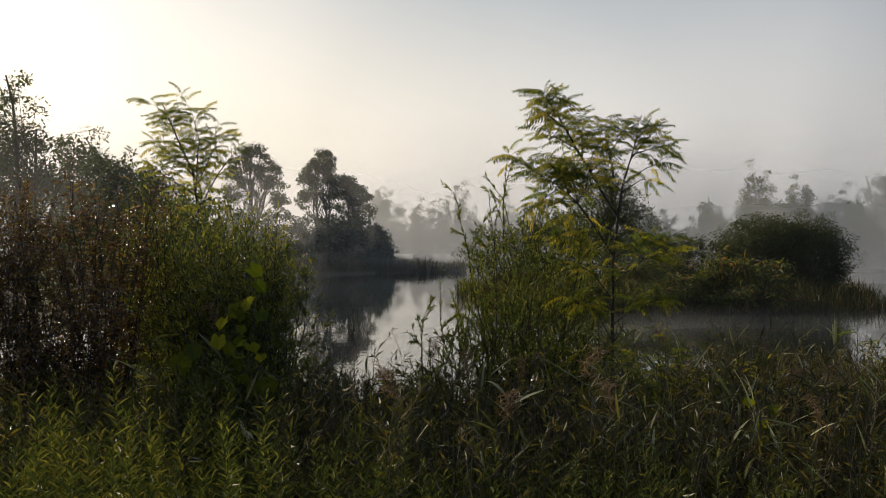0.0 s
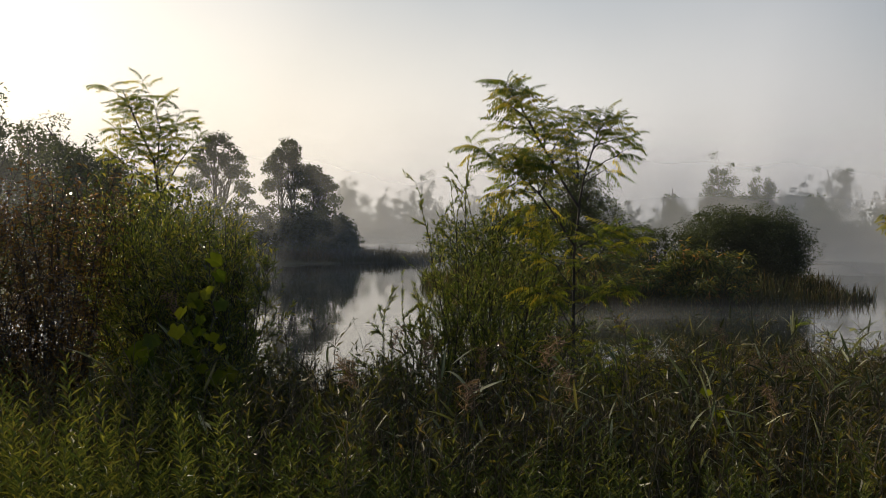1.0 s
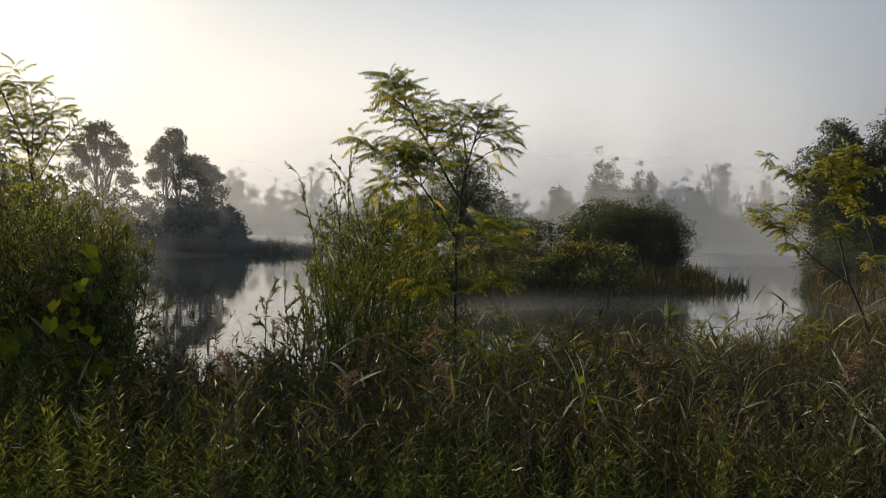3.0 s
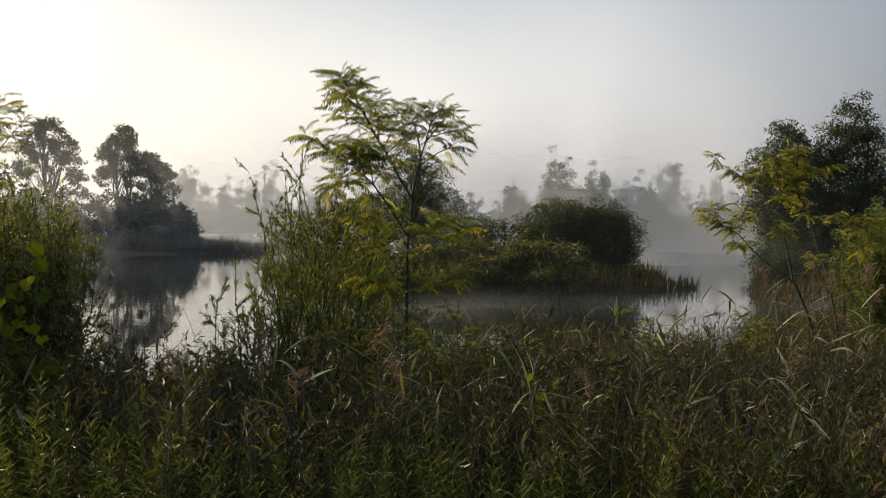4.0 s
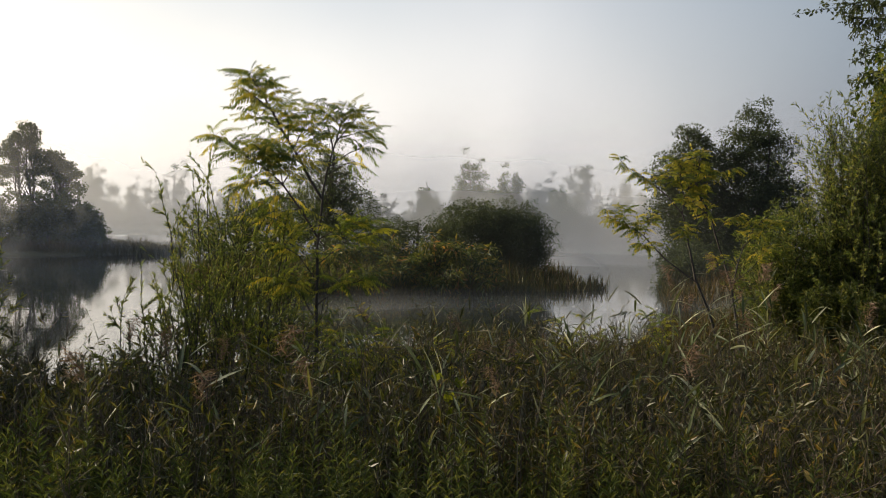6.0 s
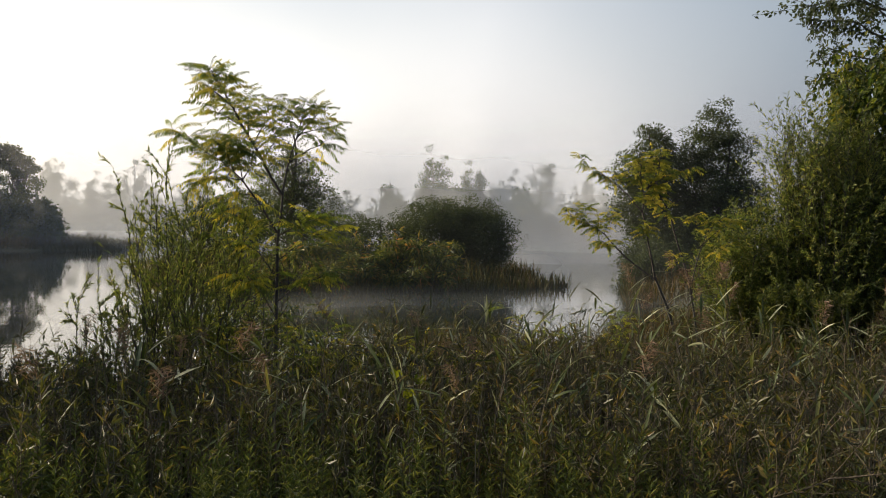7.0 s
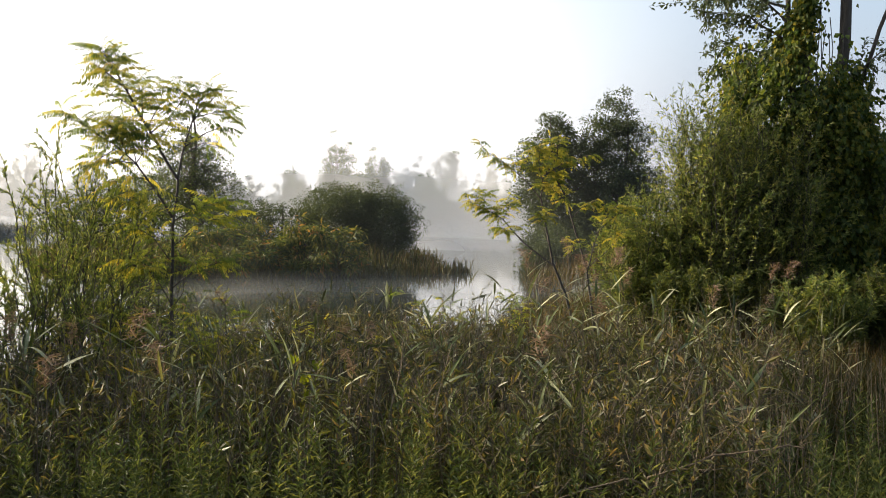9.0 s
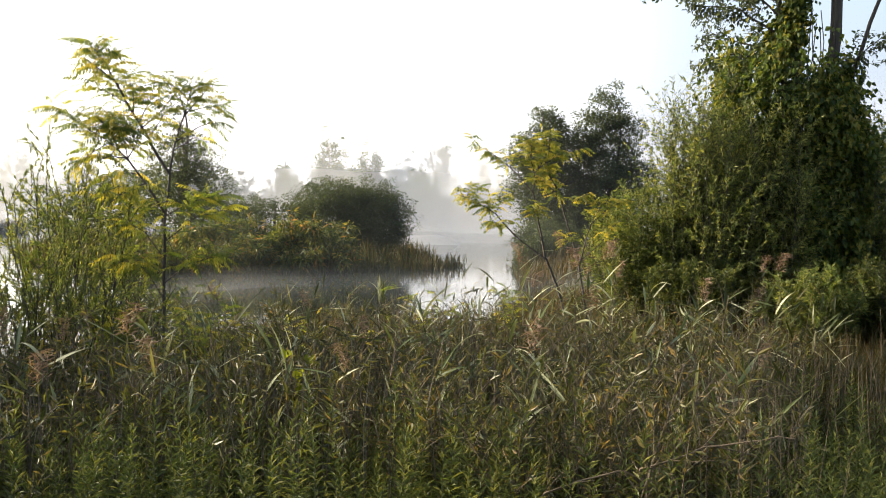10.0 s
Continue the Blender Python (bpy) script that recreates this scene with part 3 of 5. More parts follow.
# ---- far shore trees ----
def poplar(x, y, h, w, seed, label="tall poplar standing pale in the mist on the far shore", group="far shore trees", n=340, leaf=0.2):
    r = np.random.default_rng(seed + 5000)
    blobs = []
    for k in range(11):
        px = r.uniform(-0.42, 0.42)
        top = h * (1.0 if k == 0 else r.uniform(0.74, 0.98)) * (1 - 1.1 * px * px)
        blobs.append((px * w, r.uniform(-0.3, 0.3) * w, top * 0.66, w * r.uniform(0.10, 0.16), w * 0.16, top * 0.36))
    blobs.append((0, 0, h * 0.24, w * 0.6, w * 0.5, h * 0.26))
    return clump_tree("poplar_tree", foot(x, y), label, "tree", blobs, n, 52, (leaf, 0.6), FAR_LEAF, BARK_GREY, 2, 0.2, -0.3, seed, h * 0.036, group, hollow=0.1)


FAR_TREES = [(-15, 158, 10.0, 7.0), (-8.5, 152, 11.8, 6.5), (-2.6, 155, 10.8, 5.0), (2.6, 150, 12.0, 6.0), (9.5, 149, 9.5, 6.0), (16, 150, 8.0, 7.0), (23, 112, 7.4, 6.0), (28.2, 108, 8.2, 4.6), (34.2, 110, 10.6, 5.2), (38.8, 110, 9.2, 4.4), (44, 116, 7.2, 6.0), (48.5, 124, 9.2, 5.0), (55.2, 128, 12.0, 5.2), (61, 126, 9.4, 5.0), (66, 122, 9.0, 6.0), (73, 118, 8.5, 6.0)]
for i, (x, y, h, w) in enumerate(FAR_TREES):
    poplar(x, y, h, w, 100 + i)



def far_woods(spots, height, depth, n, seed, label):
    """A wood of far trees along a line, too far to tell apart: uneven crowns, each a heap of leaf clumps."""
    r = np.random.default_rng(seed)
    trees = n // 34
    c, _ = along(np.array(spots, float), np.sort(r.uniform(0, 1, trees)))
    c = c + r.normal(0, depth, (trees, 2))
    tall = height * (0.45 + 0.55 * r.uniform(0, 1, trees) ** 1.6) * (0.85 + 0.2 * np.sin(np.arange(trees) * 0.55 + seed))
    pick = np.repeat(np.arange(trees), 34)
    d = unit(r.normal(size=(len(pick), 3))) * (r.uniform(0, 1, (len(pick), 1)) ** 0.45)
    h = tall[pick]
    p = np.stack([c[pick, 0] + d[:, 0] * h * 0.27, c[pick, 1] + d[:, 1] * h * 0.27, h * (0.5 + 0.5 * d[:, 2])], -1)
    m = 15
    p = np.repeat(p, m, 0) + np.clip(r.normal(0, 0.32, (len(p) * m, 3)), -0.5, 0.5)
    p[:, 2] = np.maximum(p[:, 2], 0.2)
    L = 0.36 * r.uniform(0.6, 1.3, len(p))
    geo = Geo()
    strew(geo, SIMPLE, p, frames(r.normal(size=(len(p), 3)), r), np.stack([L * 0.6, L, L], -1))
    return tagged(new("far_woods", geo.mesh("far_woods", FAR_LEAF)), label, "woods", kind="stuff")


far_woods([(18, 116), (30, 106), (42, 104), (60, 110), (85, 104), (110, 90)], 7.2, 2.4, 5600, 1, "misty hedge of low trees along the far shore")
far_woods([(-45, 150), (-20, 168), (0, 170), (22, 150)], 8.0, 3.0, 2600, 2, "pale misty woods at the far end of the pond")
far_woods([(-20, 60), (-24, 80), (-22, 100), (-40, 130)], 6.0, 2.0, 2300, 3, "dark woods on the bank behind the bushes")

# ---- trees on the spit and the bank behind the bushes ----
clump_tree("birch_tree", foot(-11.0, 93), "slender tree with an airy domed crown on the misty spit", "tree", [(0.1, 0, 9.5, 0.95, 0.9, 1.15), (-0.7, 0.1, 8.6, 0.8, 0.8, 1.2), (0.75, 0, 8.7, 0.6, 0.8, 1.3), (-1.35, 0, 7.5, 0.65, 0.8, 1.5), (0.9, -0.2, 7.3, 0.5, 0.7, 1.0), (-1.75, 0, 6.2, 0.5, 0.7, 0.9), (-0.2, 0, 6.9, 0.5, 0.6, 0.8), (0.5, 0, 5.9, 0.5, 0.5, 0.6)], 210, 40, (0.22, 0.5), FAR_LEAF, BARK_DARK, 4, 0.13, 0.8, 41, 0.27, hollow=0.72)
clump_tree("alder_tree", foot(-8.7, 93.5), "small spreading tree with layered boughs beside the birch", "tree", [(-0.2, 0, 7.7, 0.9, 0.9, 0.6), (0.7, 0, 7.1, 0.8, 0.8, 0.45), (1.5, 0, 6.4, 0.75, 0.7, 0.35), (-0.5, 0, 6.7, 0.7, 0.8, 0.4), (0.5, 0, 6.0, 0.7, 0.6, 0.3), (1.6, 0.2, 5.3, 0.9, 0.6, 0.4), (-0.6, 0, 5.6, 0.5, 0.5, 0.4)], 150, 40, (0.2, 0.6), FAR_LEAF, BARK_DARK, 3, 0.11, 0.1, 42, 0.26, hollow=0.5)
for i, (x, y, w, h) in enumerate([(-7.2, 92, 2.1, 5.2), (-9.2, 91, 2.4, 5.3), (-11.4, 91, 2.6, 5.3), (-14.2, 89, 3.2, 5.4), (-6.0, 92.5, 1.3, 3.6), (-17.5, 88, 3.2, 5.8), (-5.6, 91.6, 1.0, 1.9)]):
    clump_tree("bank_shrub", foot(x, y), "dense dark shrub over the water on the misty spit", "shrub", [(0, 0, h * 0.5, w, w * 0.8, h * 0.5), (w * 0.4, 0, h * 0.35, w * 0.7, w * 0.7, h * 0.36)], 150, 40, (0.26, 0.55), FAR_LEAF, BARK_DARK, 4, 0.06, 0.1, 430 + i, 0.36, "shrubs on the spit", hollow=0.1)
clump_tree("birch_tree", foot(-17.0, 92), "birch with a dense arched crown on the misty spit", "tree", [(0.1, 0, 9.8, 1.2, 1.2, 1.3), (1.2, 0, 8.7, 0.9, 1.0, 1.5), (1.9, 0, 7.1, 0.8, 1.0, 1.7), (-1.1, 0, 9.0, 1.0, 1.1, 1.5), (-1.9, 0, 7.6, 0.9, 1.1, 1.6), (2.3, 0, 5.6, 0.7, 0.9, 1.2), (0.2, 0.3, 7.6, 0.6, 0.8, 1.2)], 240, 40, (0.22, 0.5), FAR_LEAF, BARK_DARK, 4, 0.14, 0.9, 44, 0.3, hollow=0.7)
clump_tree("willow_tree", foot(-17.3, 41.5), "tall dark tree at the misty edge of the pond", "tree", [(-0.6, 0, 7.4, 1.7, 2.0, 2.7), (0.3, 0, 5.6, 1.8, 2.0, 2.2), (0.6, 0, 3.6, 2.4, 2.4, 2.6)], 330, 44, (0.17, 0.5), FAR_LEAF, BARK_DARK, 2, 0.16, 0.3, 45, 0.36, hollow=0.2)
clump_tree("willow_tree", foot(-16.4, 47), "rounded dark tree beyond the brown bushes", "tree", [(-0.3, 0, 5.8, 1.6, 2, 2.2), (1.6, 0, 4.6, 1.9, 1.8, 2.0), (3.8, 1, 3.6, 2.2, 1.8, 2.0)], 270, 44, (0.18, 0.5), FAR_LEAF, BARK_DARK, 2, 0.14, 0.3, 46, 0.36, hollow=0.2)
clump_tree("willow_tree", foot(-13.6, 43.5), "dark bushy willow beyond the brown bushes", "tree", [(0, 0, 4.6, 1.7, 1.8, 2.2), (-1.5, 0, 4.2, 1.6, 1.6, 1.9), (1.6, 0, 3.6, 1.5, 1.5, 1.9)], 270, 44, (0.17, 0.5), FAR_LEAF, BARK_DARK, 2, 0.12, 0.3, 48, 0.34, hollow=0.2)
clump_tree("willow_tree", foot(-8.8, 30), "dark rounded willow behind the green bush", "tree", [(0, 0, 3.2, 2.2, 1.8, 2.1), (1.9, 0.3, 2.7, 1.8, 1.6, 1.8), (-2.2, 0.3, 2.8, 1.8, 1.6, 1.8)], 260, 48, (0.13, 0.45), FAR_LEAF, BARK_DARK, 3, 0.09, 0.3, 47, 0.3, hollow=0.2)

# ---- the island ----
clump_tree("willow_shrub", foot(16.9, 47.2), "dense rounded dark green willow shrub on the island", "shrub", [(0, 0, 2.0, 1.9, 2.2, 1.75), (-1.9, 0.6, 2.15, 2.1, 2.3, 1.8)], 1500, 60, (0.1, 0.45), SHRUB_LEAF, BARK_DARK, 6, 0.05, 0.1, 51, 0.3, hollow=0.35)
clump_tree("willow_shrub", foot(12.4, 49.4), "low spreading dark willow shrub on the island", "shrub", [(0, 0, 1.6, 2.6, 2.0, 1.5), (-2.6, 0.6, 1.5, 2.2, 2.0, 1.3)], 400, 60, (0.11, 0.4), SHRUB_LEAF, BARK_DARK, 6, 0.05, 0.1, 54, 0.28, hollow=0.5)
clump_tree("conifer_tree", foot(10.2, 64), "dark conical tree rising behind the island's reeds", "tree", [(0, 0, 7.4, 1.2, 1.2, 2.0), (0.1, 0, 5.2, 2.2, 2.0, 2.2), (0.4, 0, 3.0, 3.3, 2.8, 2.4)], 420, 60, (0.15, 0.4), FAR_LEAF, BARK_DARK, 1, 0.18, 0.2, 52, 0.36, hollow=0.2)
clump_tree("bank_shrub", foot(6.2, 58), "dark bushy shrub along the back of the island", "shrub", [(0, 0, 2.2, 3.2, 2.4, 2.4), (-3.0, -2, 1.6, 2.4, 2, 1.8)], 320, 60, (0.13, 0.5), FAR_LEAF, BARK_DARK, 4, 0.05, 0.1, 53, 0.36, hollow=0.2)
SUMAC = [(4.6, 42.6, 1.1), (5.8, 43.2, 1.5), (6.9, 42.2, 1.0), (7.6, 43.6, 1.7), (8.6, 42.0, 1.1), (9.3, 43.2, 1.5), (10.2, 41.9, 1.2), (11.0, 43.0, 1.8), (11.7, 41.8, 1.2), (12.4, 42.9, 2.1), (13.1, 42.0, 1.6), (13.7, 43.2, 2.0), (12.0, 44.6, 2.2), (9.9, 45.0, 1.9)]
for i, (x, y, h) in enumerate(SUMAC):
    r = np.random.default_rng(5400 + i)
    h *= 1.15
    blobs = [(r.normal(0, 0.5), r.normal(0, 0.4), h * r.uniform(0.4, 0.9), r.uniform(0.2, 0.5), 0.4, h * r.uniform(0.1, 0.22)) for _ in range(7)]
    clump_tree("sumac_bush", foot(x, y), "ragged yellow-green sumac bush on the island's near shore", "shrub", blobs, 60, 16, (0.30, 0.24), BRIGHT_LEAF, BARK_DARK, 5, 0.018, 0.6, 540 + i, 0.2, "sumac on the island", hollow=0.1)

# ---- the shore on the sunward side of the creeper tree ----
clump_tree("willow_tree", foot(34.2, 55.2), "tall bushy grey-green willow on the misty shore", "tree", [(1.2, 0, 9.0, 1.4, 1.4, 1.6), (-3.6, 0, 7.6, 1.1, 1.2, 1.5), (-4.6, 0, 6.0, 1.2, 1.3, 1.7), (-4.2, 0, 4.0, 1.6, 1.5, 2.0), (0.0, 0, 7.6, 1.3, 1.4, 1.7), (2.5, 0, 7.4, 1.3, 1.4, 1.7), (-2.6, 0, 7.4, 1.0, 1.2, 1.7), (-1.6, 0, 6.0, 1.7, 1.6, 1.8), (-3.3, 0, 5.0, 1.4, 1.6, 2.0), (2.9, 0, 4.6, 1.9, 1.8, 2.2), (0.4, 0, 5.2, 2.2, 2.0, 2.4), (-0.6, 0, 2.6, 3.6, 2.6, 2.4)], 1500, 56, (0.165, 0.45), SHRUB_LEAF, BARK_DARK, 3, 0.16, 0.3, 61, 0.36, hollow=0.2)
for i, (x, y, w, h) in enumerate([(31.0, 53.5, 2.4, 3.6), (28.6, 50.5, 2.0, 2.6), (25.6, 45.5, 1.6, 1.8)]):
    clump_tree("bank_shrub", foot(x, y), "dark shrub on the misty shore below the willow", "shrub", [(0, 0, h * 0.5, w, w * 0.8, h * 0.5)], 220, 56, (0.13, 0.45), SHRUB_LEAF, BARK_DARK, 4, 0.04, 0.2, 660 + i, 0.34, "shrubs on the misty shore", hollow=0.1)
for i, (x, y, h, w, mat, lab) in enumerate([(12.8, 18.3, 3.7, 1.1, WILLOW_LEAF, "grey-green willow bush on the bank"), (13.9, 17.6, 6.5, 1.2, WILLOW_LEAF, "tall grey-green willow bush with upright wands"), (14.9, 17.6, 6.3, 1.2, WILLOW_LEAF, "tall willow bush beside the creeper-clad tree"), (15.7, 16.9, 5.6, 1.1, WILLOW_LEAF, "green bush at the foot of the creeper-clad tree"), (13.0, 16.4, 2.0, 1.1, HERB_LEAF, "low green bush on the bank's slope"), (15.0, 15.4, 1.7, 1.2, WEED_LEAF, "low withering bush by the reeds"), (18.8, 15.8, 3.4, 1.4, HERB_LEAF, "green bush in the tree's shade"), (17.9, 16.7, 5.3, 1.2, WILLOW_LEAF, "tall willow bush behind the creeper-clad tree"), (16.2, 14.4, 2.2, 1.0, HERB_LEAF, "leafy green bush in front of the creeper-clad tree"), (14.4, 14.6, 1.8, 1.0, WILLOW_LEAF, "low grey-green bush on the bank's slope"), (17.2, 13.4, 1.9, 1.0, WEED_LEAF, "withering bush among the tall grass")]):
    rod_shrub("willow_bush", foot(x, y), lab, "shrub", 44, h, w, (0.115, 0.26), mat, BARK_DARK, 620 + i, (0, 0), 125, 18, 0.65, 0.3, 0.08, wobble=0.16)


def creeper_tree(at):
    """Two rising trunks in a thick coat of creeper, with a thin leafy bough over the water."""
    rng = np.random.default_rng(64)
    ob = thing("creeper_clad_tree", at, "large twin-trunked tree wrapped in dark green creeper", "tree")
    ob.rotation_euler = (0, 0, radians(-41))
    for p, q, r in (((0.15, 0, -0.2), (0.1, 0.1, 9.0), 0.15), ((0.5, 0.1, -0.2), (0.72, 0.2, 9.2), 0.17), ((0.0, 0.1, 1.0), (-0.5, 0.3, 8.6), 0.08), ((0.6, 0.2, 3.6), (1.9, 0.3, 7.6), 0.06)):
        wood = Geo()
        tube(wood, bend(p, q, rng, 0.05, 0, 14), r, r * 0.62, 9)
        part("trunk", wood, BARK_DARK, ob, smooth=True)
    for k in range(9):
        wood = Geo()
        x = rng.uniform(-0.2, 0.75)
        tube(wood, bend((x, -0.2, 0.2), (x + rng.normal(0, 0.15), -0.15, rng.uniform(6.0, 8.5)), rng, 0.05, 0, 12), 0.018, 0.01, 5)
        part("creeper_stem", wood, BARK_DARK, ob)
    limbs = [((-0.1, 0, 5.2), (-0.9, 0.1, 6.2), (-1.9, 0.1, 6.55)), ((0, 0, 6.2), (-1.2, 0, 7.0), (-2.3, 0, 7.1)), ((-0.6, 0, 5.8), (-1.2, -0.2, 6.0), (-1.6, -0.2, 5.9)), ((0.6, 0.2, 5.0), (1.2, 0.2, 5.8), (1.9, 0.2, 6.4)), ((-0.4, 0.2, 7.2), (-1.4, 0.2, 7.6), (-2.5, 0.2, 7.4)), ((-0.2, -0.1, 6.6), (-0.8, -0.3, 7.2), (-1.5, -0.4, 7.7))]
    for l in limbs:
        wood, geo = Geo(), Geo()
        line = np.concatenate([bend(l[0], l[1], rng, 0.08, 0, 5)[:-1], bend(l[1], l[2], rng, 0.08, 0, 5)])
        tube(wood, line, 0.035, 0.006, 5)
        P, D = [], []
        for k in range(18):
            q, d = along(line, np.array([rng.uniform(0.25, 1)]))
            tw = bend(q[0], q[0] + unit(d[0] * 0.6 + rng.normal(0, 0.6, 3) - (0, 0, 0.6)) * rng.uniform(0.3, 0.9), rng, 0.1, 0.05, 5)
            tube(wood, tw, 0.006, 0.002, 3)
            a, b = along(tw, rng.uniform(0.1, 1, 36))
            P.append(a)
            D.append(b)
        limb = part("bough", wood, BARK_DARK, ob)
        P, D = np.concatenate(P), np.concatenate(D)
        n = len(P)
        P = P + rng.normal(0, 0.05, (n, 3))
        L = 0.105 * rng.uniform(0.6, 1.3, n)
        strew(geo, LANCE, P, frames(D * 0.6 + rng.normal(0, 0.7, (n, 3)) - (0, 0, 0.4), rng, 0.8), np.stack([L * 0.5, L, L], -1))
        part("foliage", geo, SHRUB_LEAF, limb)
    # the coat of creeper: hanging swags of leaves round the trunks, bulging to the sunny side
    geo = Geo()
    n = 720
    z = rng.uniform(0.12, 1, n) ** 0.8 * 7.8
    a = rng.uniform(0, 2 * math.pi, n)
    z = np.where(np.cos(a) > 0.3, z * 0.85, z)
    sunny = np.clip(-np.cos(a), 0, 1)
    wide = 0.8 + sunny * (1.1 * np.exp(-((z - 4.9) / 1.1) ** 2) + 0.5 * np.exp(-((z - 3.0) / 1.5) ** 2)) + 0.6 * np.exp(-(z / 2.2) ** 2) + 0.28 * np.sin(z * 2.3 + a * 2)
    wide = wide + 0.4 * np.clip(np.cos(a), 0, 1) * np.exp(-((z - 3.6) / 1.8) ** 2)
    wide = np.where(z > 5.8, wide * 0.6, wide) * rng.uniform(0.75, 1.15, n)
    wide = np.where(z > 6.3, wide * 0.7, wide)
    bare = ((z > 5.4) & (np.cos(a) > -0.55)) | ((z > 6.6) & (np.cos(a) > -0.8))
    a, z, wide = a[~bare], z[~bare], wide[~bare]
    n = len(a)
    c = np.stack([0.25 + np.cos(a) * wide, np.sin(a) * wide * 0.9, z], -1)
    m = 60
    big = np.repeat(rng.uniform(0.4, 1.5, n) ** 1.3, m)[:, None]
    p = np.repeat(c, m, 0) + rng.normal(0, 1, (n * m, 3)) * (0.13, 0.13, 0.34) * big
    out = np.repeat(np.stack([np.cos(a), np.sin(a), 0 * a], -1), m, 0)
    L = 0.125 * rng.uniform(0.5, 1.4, n * m)
    strew(geo, LANCE, p, frames(out * 0.5 + rng.normal(0, 0.6, (n * m, 3)) - (0, 0, 0.9), rng, 1.0), np.stack([L * 0.7, L, L], -1))
    part("creeper", geo, IVY_LEAF, ob, "dense hanging coat of dark and yellowing creeper leaves")
    return ob


creeper_tree(foot(16.3, 17.5))

# ---- young locust trees ----
LOCUST = frond_meshes(LOCUST_LEAF, 5, count=7, pairs=9, leaflet=0.2, width=0.052, hang=1.5, arch=0.26)
GOLDEN = frond_meshes(YELLOW_LEAF, 7, count=4, pairs=8, leaflet=0.21, width=0.066, hang=1.9, arch=0.4)
YELLOW = frond_meshes(YELLOW_LEAF, 6, pairs=6, leaflet=0.24, width=0.11, hang=1.1)
B = foot(2.04, 12.3)
TRUNK = [
    ([B, (2.05, 12.32, 1.9), (2.05, 12.32, 2.82), (2.11, 12.3, 3.47), (2.17, 12.28, 3.8), (2.26, 12.26, 4.1), (2.34, 12.24, 4.42)], 0.024, 0.88),
]
TALL_LIMB = [
    ([(2.10, 12.3, 3.42), (1.87, 12.38, 3.85), (1.63, 12.42, 4.24), (1.42, 12.44, 4.62), (1.31, 12.44, 4.8), (1.24, 12.44, 4.92)], 0.02, 0.42),
    ([(1.5, 12.44, 4.48), (1.33, 12.3, 4.6), (1.12, 12.2, 4.72)], 0.008, 0.15, GOLDEN),
    ([(1.44, 12.44, 4.6), (1.4, 12.5, 4.68), (1.42, 12.55, 4.74)], 0.007, 0.1),
    ([(1.63, 12.42, 4.24), (1.42, 12.3, 4.34), (1.2, 12.2, 4.4)], 0.009, 0.15),
    ([(1.7, 12.4, 4.12), (1.7, 12.5, 4.42), (1.62, 12.6, 4.68)], 0.009, 0.15),
    ([(1.76, 12.4, 4.02), (1.92, 12.55, 4.32), (1.97, 12.6, 4.58)], 0.009, 0.2),
]
TALL_LIMB_TWIGS = [
    ([(1.8, 12.4, 3.96), (2.05, 12.45, 4.2), (2.22, 12.5, 4.44)], 0.009, 0.25),
    ([(1.72, 12.4, 4.1), (1.52, 12.2, 4.08), (1.4, 12.1, 3.98)], 0.007, 0.15, GOLDEN),
    ([(1.9, 12.38, 3.8), (1.72, 12.2, 3.92), (1.55, 12.1, 3.9)], 0.007, 0.2, GOLDEN),
]
SPRAY = [
    ([(2.26, 12.26, 4.1), (2.42, 12.2, 4.3), (2.56, 12.15, 4.48)], 0.009, 0.3),
    ([(2.28, 12.26, 4.15), (2.48, 12.35, 4.22), (2.7, 12.4, 4.26)], 0.009, 0.35),
    ([(2.17, 12.28, 3.8), (2.42, 12.2, 3.98), (2.62, 12.15, 4.06)], 0.009, 0.5),
    ([(2.15, 12.28, 3.7), (2.4, 12.32, 3.86), (2.58, 12.36, 3.84)], 0.008, 0.6),
    ([(2.32, 12.25, 4.3), (2.2, 12.3, 4.44), (2.08, 12.35, 4.5)], 0.007, 0.2),
]
LOW_BRANCH = [
    ([(2.05, 12.32, 2.95), (1.82, 12.26, 3.3), (1.61, 12.2, 3.58), (1.35, 12.15, 3.8), (1.12, 12.1, 3.93)], 0.016, 0.45),
    ([(1.2, 12.12, 3.88), (0.98, 12.1, 4.02), (0.82, 12.1, 4.08)], 0.008, 0.1),
    ([(1.5, 12.18, 3.68), (1.42, 12.1, 3.88), (1.3, 12.0, 4.0)], 0.008, 0.15),
    ([(1.61, 12.2, 3.58), (1.4, 12.05, 3.6), (1.22, 12.0, 3.52)], 0.008, 0.2, GOLDEN),
    ([(1.75, 12.24, 3.4), (1.6, 12.3, 3.42), (1.42, 12.4, 3.3)], 0.008, 0.2, GOLDEN),
    ([(1.61, 12.2, 3.58), (1.56, 12.3, 3.85), (1.48, 12.4, 4.1)], 0.008, 0.2),
]
LOW_BRANCH_TWIGS = [
    ([(1.82, 12.26, 3.3), (1.6, 12.1, 3.2), (1.38, 12.0, 3.05)], 0.008, 0.2, GOLDEN),
    ([(1.4, 12.16, 3.76), (1.2, 12.2, 3.62), (1.05, 12.2, 3.45)], 0.008, 0.2),
    ([(1.61, 12.2, 3.58), (1.7, 12.1, 3.75), (1.72, 12.0, 3.98)], 0.008, 0.2),
    ([(1.87, 12.38, 3.85), (1.98, 12.3, 4.02), (2.02, 12.2, 4.12)], 0.008, 0.25),
]
